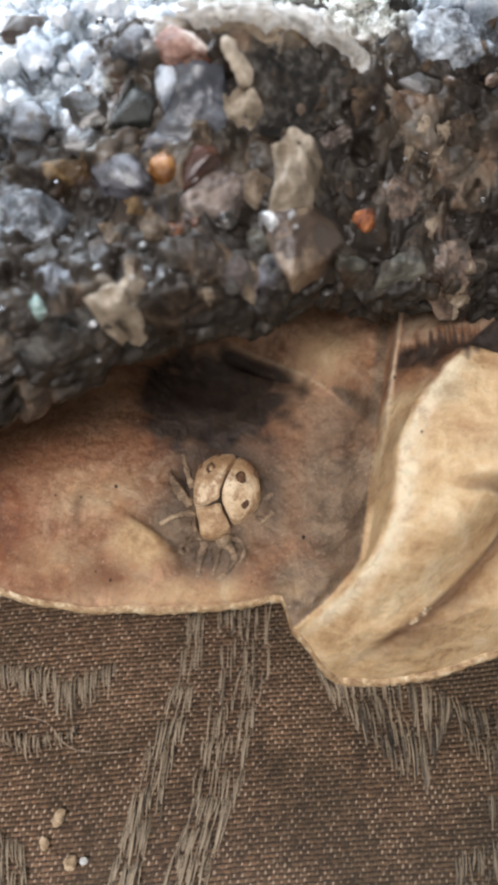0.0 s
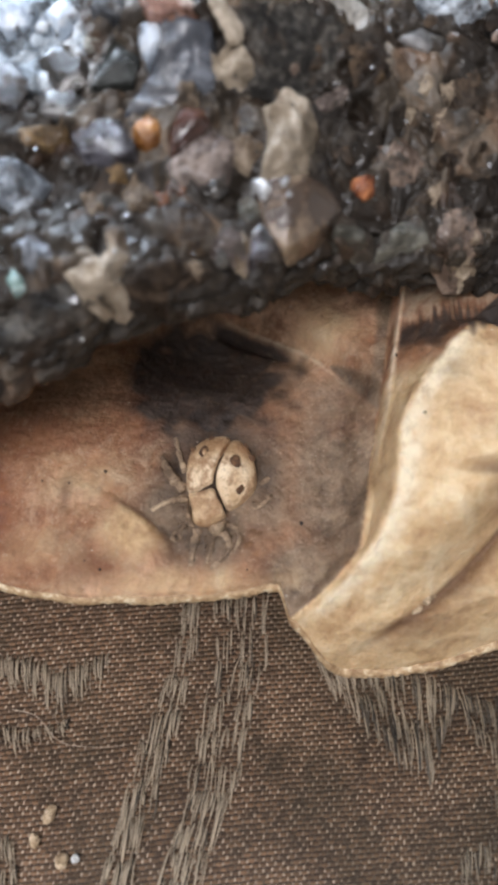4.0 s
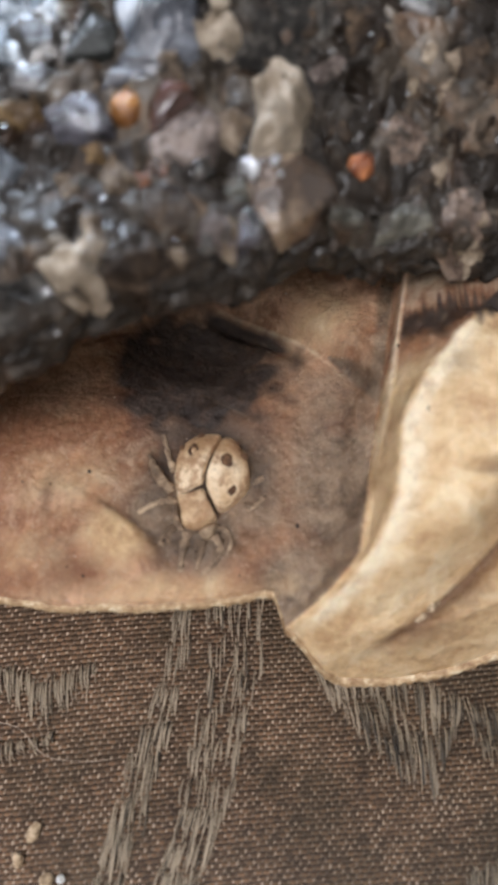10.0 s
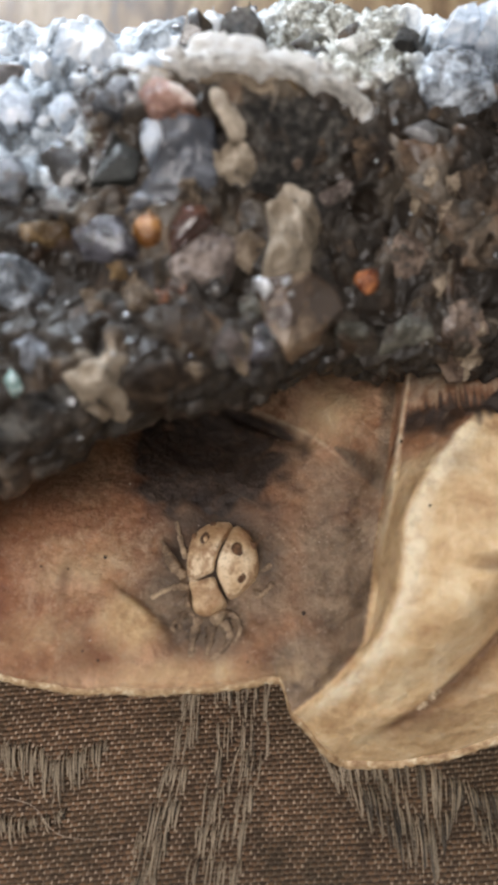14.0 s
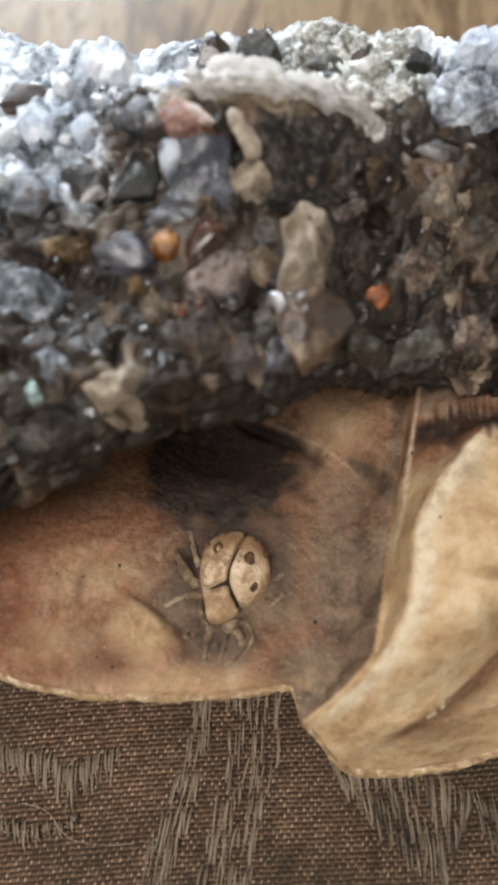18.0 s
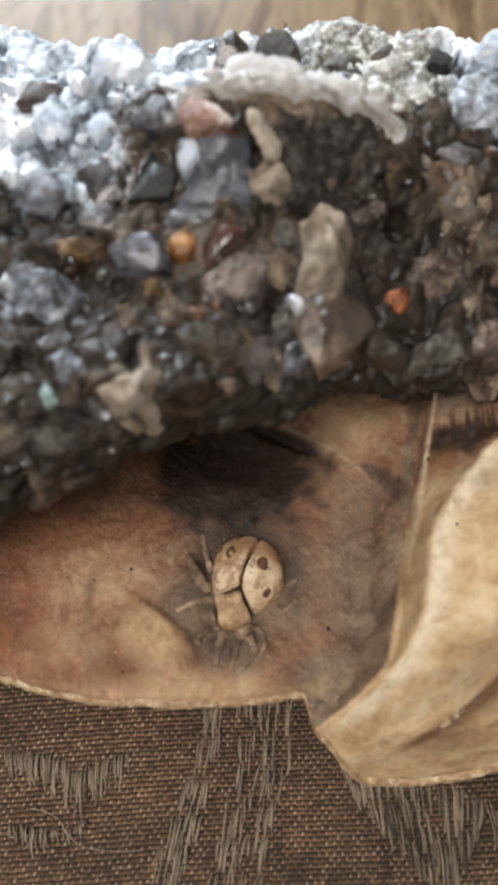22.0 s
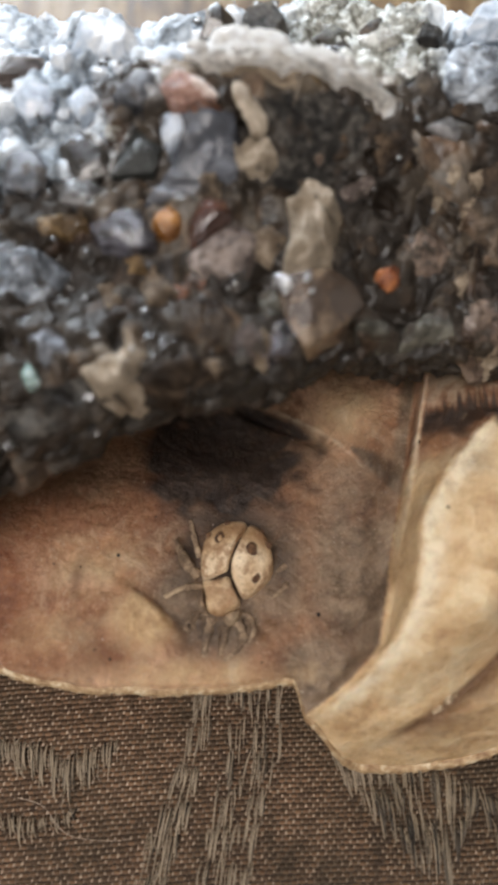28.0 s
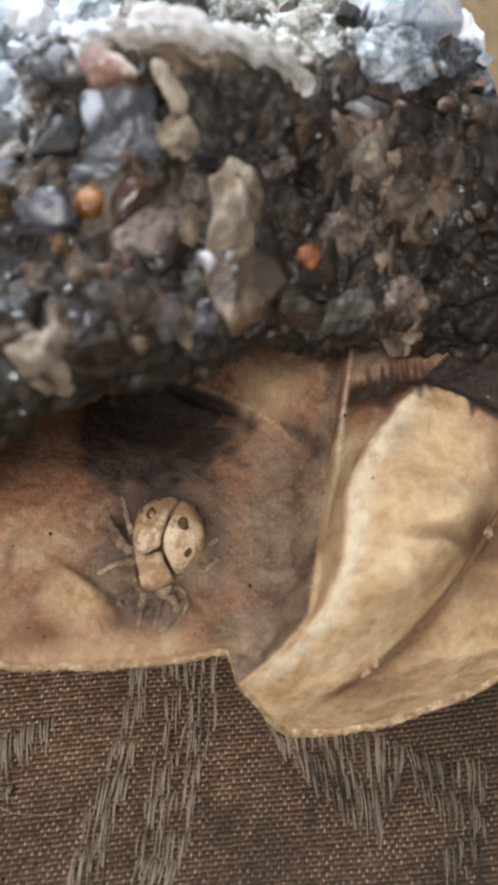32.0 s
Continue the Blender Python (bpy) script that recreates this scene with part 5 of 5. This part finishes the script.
# three bright pieces painting the glints on the brown gem
crystal("glassy", [(-2.7, 18.0), (-1.3, 18.0), (-0.5, 16.6), (-1.5, 15.8)], 1.4, (0.1, -0.1), 0.6, 0.5)
stone("glassy", 0.5, 16.6, 0.55, 0.35, 30, "f", 1.5)
stone("glassy", 0.9, 15.6, 0.4, 0.3, 10, "f", 1.5)
clast("slate", [(-4.6, 32.2), (-0.6, 34.2), (2.8, 35.2), (7.1, 34.3), (5.5, 29.6), (2.6, 27.8), (-2.1, 26.6), (-3.6, 28.9)], 0.8, lift=0.4, label="dark grey grainy slab")
clast("cream", [(-19.7, 8.6), (-17.0, 8.9), (-14.9, 10.4), (-13.4, 9.5), (-14.5, 7.7), (-13.8, 6.4), (-16.1, 5.8), (-17.8, 6.3)], 0.9, lift=0.7, label="pale tan star-shaped stone")
crystal("aqua", [(-25.0, 8.4), (-24.0, 9.9), (-23.0, 7.5), (-24.2, 7.0)], 1.2, (0, 0), 0.4, 0.4, "aqua glassy crystal")
clast("slate", [(-27.5, 4.6), (-23.3, 7.2), (-19.4, 8.0), (-18.3, 5.9), (-20.9, 4.2), (-24.2, 3.0)], 0.9, lift=0.0)
clast("bluestone", [(-24.7, 12.2), (-22.3, 12.9), (-20.5, 10.5), (-22.2, 8.5), (-24.2, 9.5)], 1.1)
crystal("chalk", [(-7.0, 11.4), (-4.8, 13.5), (-3.5, 12.9), (-2.9, 10.0), (-4.3, 10.3), (-5.9, 10.4)], 1.4, (0.2, 0.6), 0.35, 0.2)
clast("tan", [(-4.6, 11.4), (-3.6, 12.8), (-2.7, 11.9), (-3.1, 10.0), (-4.2, 10.2)], 0.6, lift=0.9)
clast("lavender", [(-3.1, 13.2), (-1.3, 14.0), (0.4, 12.6), (-0.6, 11.4), (-2.9, 10.6)], 0.8)
clast("clay", [(-13.7, 7.5), (-10.7, 9.2), (-6.6, 9.8), (-6.4, 8.6), (-11.0, 6.8), (-14.3, 6.6)], 0.8, lift=0.1)
clast("sand", [(-9.4, 8.4), (-7.6, 9.6), (-6.2, 9.2), (-7.4, 8.2)], 0.6, lift=0.3)
clast("clay", [(-11.0, 14.7), (-8.0, 15.6), (-5.7, 13.3), (-7.3, 10.1), (-10.3, 10.9)], 1.2)
clast("sand", [(-16.1, 12.9), (-14.2, 12.9), (-13.4, 9.6), (-15.0, 9.0)], 0.9)
crystal("rustorange", [(7.1, 20.6), (9.6, 21.7), (9.6, 19.7), (8.4, 18.7), (7.3, 19.3)], 1.5, (0, 0.2), 0.55, 0.3, "orange-red stone", 0.2)
clast("spargreen", [(9.8, 14.7), (10.1, 16.1), (12.7, 18.3), (14.4, 18.8), (15.2, 16.1), (13.1, 15.6)], 1.0, lift=0.5, label="pale grey-green angular stone")
clast("spargreen", [(5.7, 15.6), (9.6, 16.2), (9.3, 14.6), (6.3, 14.2), (4.9, 14.2)], 0.7)
clast("tan", [(13.2, 19.3), (14.1, 19.9), (14.5, 18.4), (13.9, 17.4)], 0.8, lift=0.3)
clast("tan", [(13.1, 28.7), (14.8, 30.9), (16.2, 30.5), (15.2, 28.9), (13.8, 28.1)], 1.0, lift=0.4)
clast("sand", [(15.6, 28.4), (17.4, 28.6), (17.6, 26.8), (16.0, 26.6)], 0.9)
clast("sand", [(16.4, 30.8), (18.0, 31.4), (18.6, 30.0), (17.0, 29.6)], 0.8)
clast("chalk", [(3.4, 27.1), (6.9, 29.3), (7.4, 28.5), (4.4, 26.5)], 0.9, lift=0.2)
clast("sand", [(15.4, 23.4), (16.8, 23.9), (16.6, 21.4), (16.0, 19.8), (15.2, 20.8)], 0.7, lift=0.2)
clast("clay", [(16.4, 24.6), (18.6, 25.6), (19.6, 23.6), (17.4, 22.6)], 0.8)
clast("rosetan", [(9.9, 24.9), (12.8, 26.2), (15.1, 24.4), (13.9, 21.7), (10.5, 21.8)], 0.8)
clast("rosetan", [(16.2, 19.2), (19.8, 20.9), (21.3, 17.8), (19.4, 15.3), (16.1, 15.7)], 1.0)
clast("clay", [(7.1, 32.4), (9.9, 33.6), (12.2, 31.8), (10.5, 29.5), (7.7, 29.9)], 0.9)
stone("ochre", 10.2, 30.4, 0.7, 0.5, 20, "f")
crystal("quartz", [(12.0, 34.6), (14.6, 36.0), (17.6, 34.4), (15.0, 33.2)], 0.9)
clast("clay", [(17.4, 30.9), (20.3, 32.5), (21.7, 29.5), (19.2, 27.5)], 0.9)
clast("tan", [(17.8, 15.8), (19.6, 16.4), (21.0, 16.0), (19.6, 15.2)], 0.5, lift=0.4)
# tiny bright pieces in place of sparkles on the stone
for sx, sy in ((-19.6, 15.8), (-14.6, 9.4), (-18.6, 4.4), (14.5, 15.8), (12.9, 26.8), (9.4, 30.6), (-17.2, 20.9), (-14.2, 20.4)):
    stone("glassy", sx, sy, 0.22, 0.18, 0, "f", 0.6)

# smaller grains between them
for _ in range(80):
    gx = STONE.uniform(-33, 28)
    gy = STONE.uniform(rock_front(gx) + 0.6, rock_back(gx) - 0.5)
    pale = gy > 40 or (gx < -14 and gy > 26)
    choice = STONE.choice(("ice", "ice", "spar", "quartz", "ice") if pale and gx < 0 else ("spar", "spargreen", "ice", "clay") if pale else ("quartz", "clay", "slate", "smoky", "clay", "slate", "rosetan") if gx < 6
                          else ("clay", "slate", "rosetan", "clay", "sand", "spargreen", "smoky"))
    r = STONE.uniform(0.5, 1.3)
    stone(choice, gx, gy, r, r * STONE.uniform(0.6, 1.1), STONE.uniform(0, 180), STONE.choice("ffp"), -0.25 * r)
for _ in range(120):
    gx = STONE.uniform(-33, 28)
    gy = STONE.uniform(rock_front(gx) + 1.5, rock_back(gx) - 1)
    r = STONE.uniform(0.1, 0.24)
    stone("glassy" if gy > 36 else "spark", gx, gy, r, r, STONE.uniform(0, 180), "f", 0.4)
for shapes in SHAPES.values():
    for bm in shapes:
        bm.free()


# ---- crumbs and a fibre ----
def crumb(x, y, z, rx, ry, turn, label, material="crumb"):
    bm = stone_mesh("p", round(abs(x) * 7) % 23)
    bmesh.ops.scale(bm, vec=(rx * MM, ry * MM, min(rx, ry) * 0.7 * MM), verts=bm.verts)
    ob = new("crumb", mesh_of("crumb", bm, M[material]))
    ob.matrix_basis = pose(x * MM, y * MM, z * MM, 0, 0, turn)
    return tagged(ob, label, "crumb", "crumbs")


crumb(-26.3, -37.4, 0.35, 0.6, 1.0, -25, "tan wooden crumb on the brocade mat")
crumb(-27.7, -40.0, 0.35, 0.55, 0.75, 10, "tan wooden crumb on the brocade mat")
crumb(-24.6, -42.0, 0.3, 0.7, 0.8, 0, "tan wooden crumb on the brocade mat")
crumb(-23.1, -41.8, 0.35, 0.45, 0.4, 0, "small white crumb on the brocade mat", "vein")
for cx, cy, r in ((15.6, -16.0, 0.55), (14.7, -16.9, 0.38), (14.2, -17.2, 0.3), (16.3, -15.6, 0.3)):
    crumb(cx, cy, leaf_top(cx, cy) + 0.2, r * 1.2, r * 0.75, 25 + 30 * r, "pale crumb in the fold of the carved leaf", "chip")
crumb(28.6, -2.7, leaf_top(28.6, -2.7) + 0.2, 0.6, 0.75, 0, "cream crumb on the carved leaf", "chip")
hair = limb("fibre", [(-31.5, -26.2, 0.5), (-28.5, -27.0, 0.8), (-25.5, -29.8, 0.7), (-21.0, -30.4, 0.8), (-18.5, -30.2, 0.5)], 0.05, M["hair"], None)
tagged(hair, "thin pale loose fibre on the brocade mat", "fibre")


# ---- what moves: nothing but the camera ----
def motions():
    return


motions()
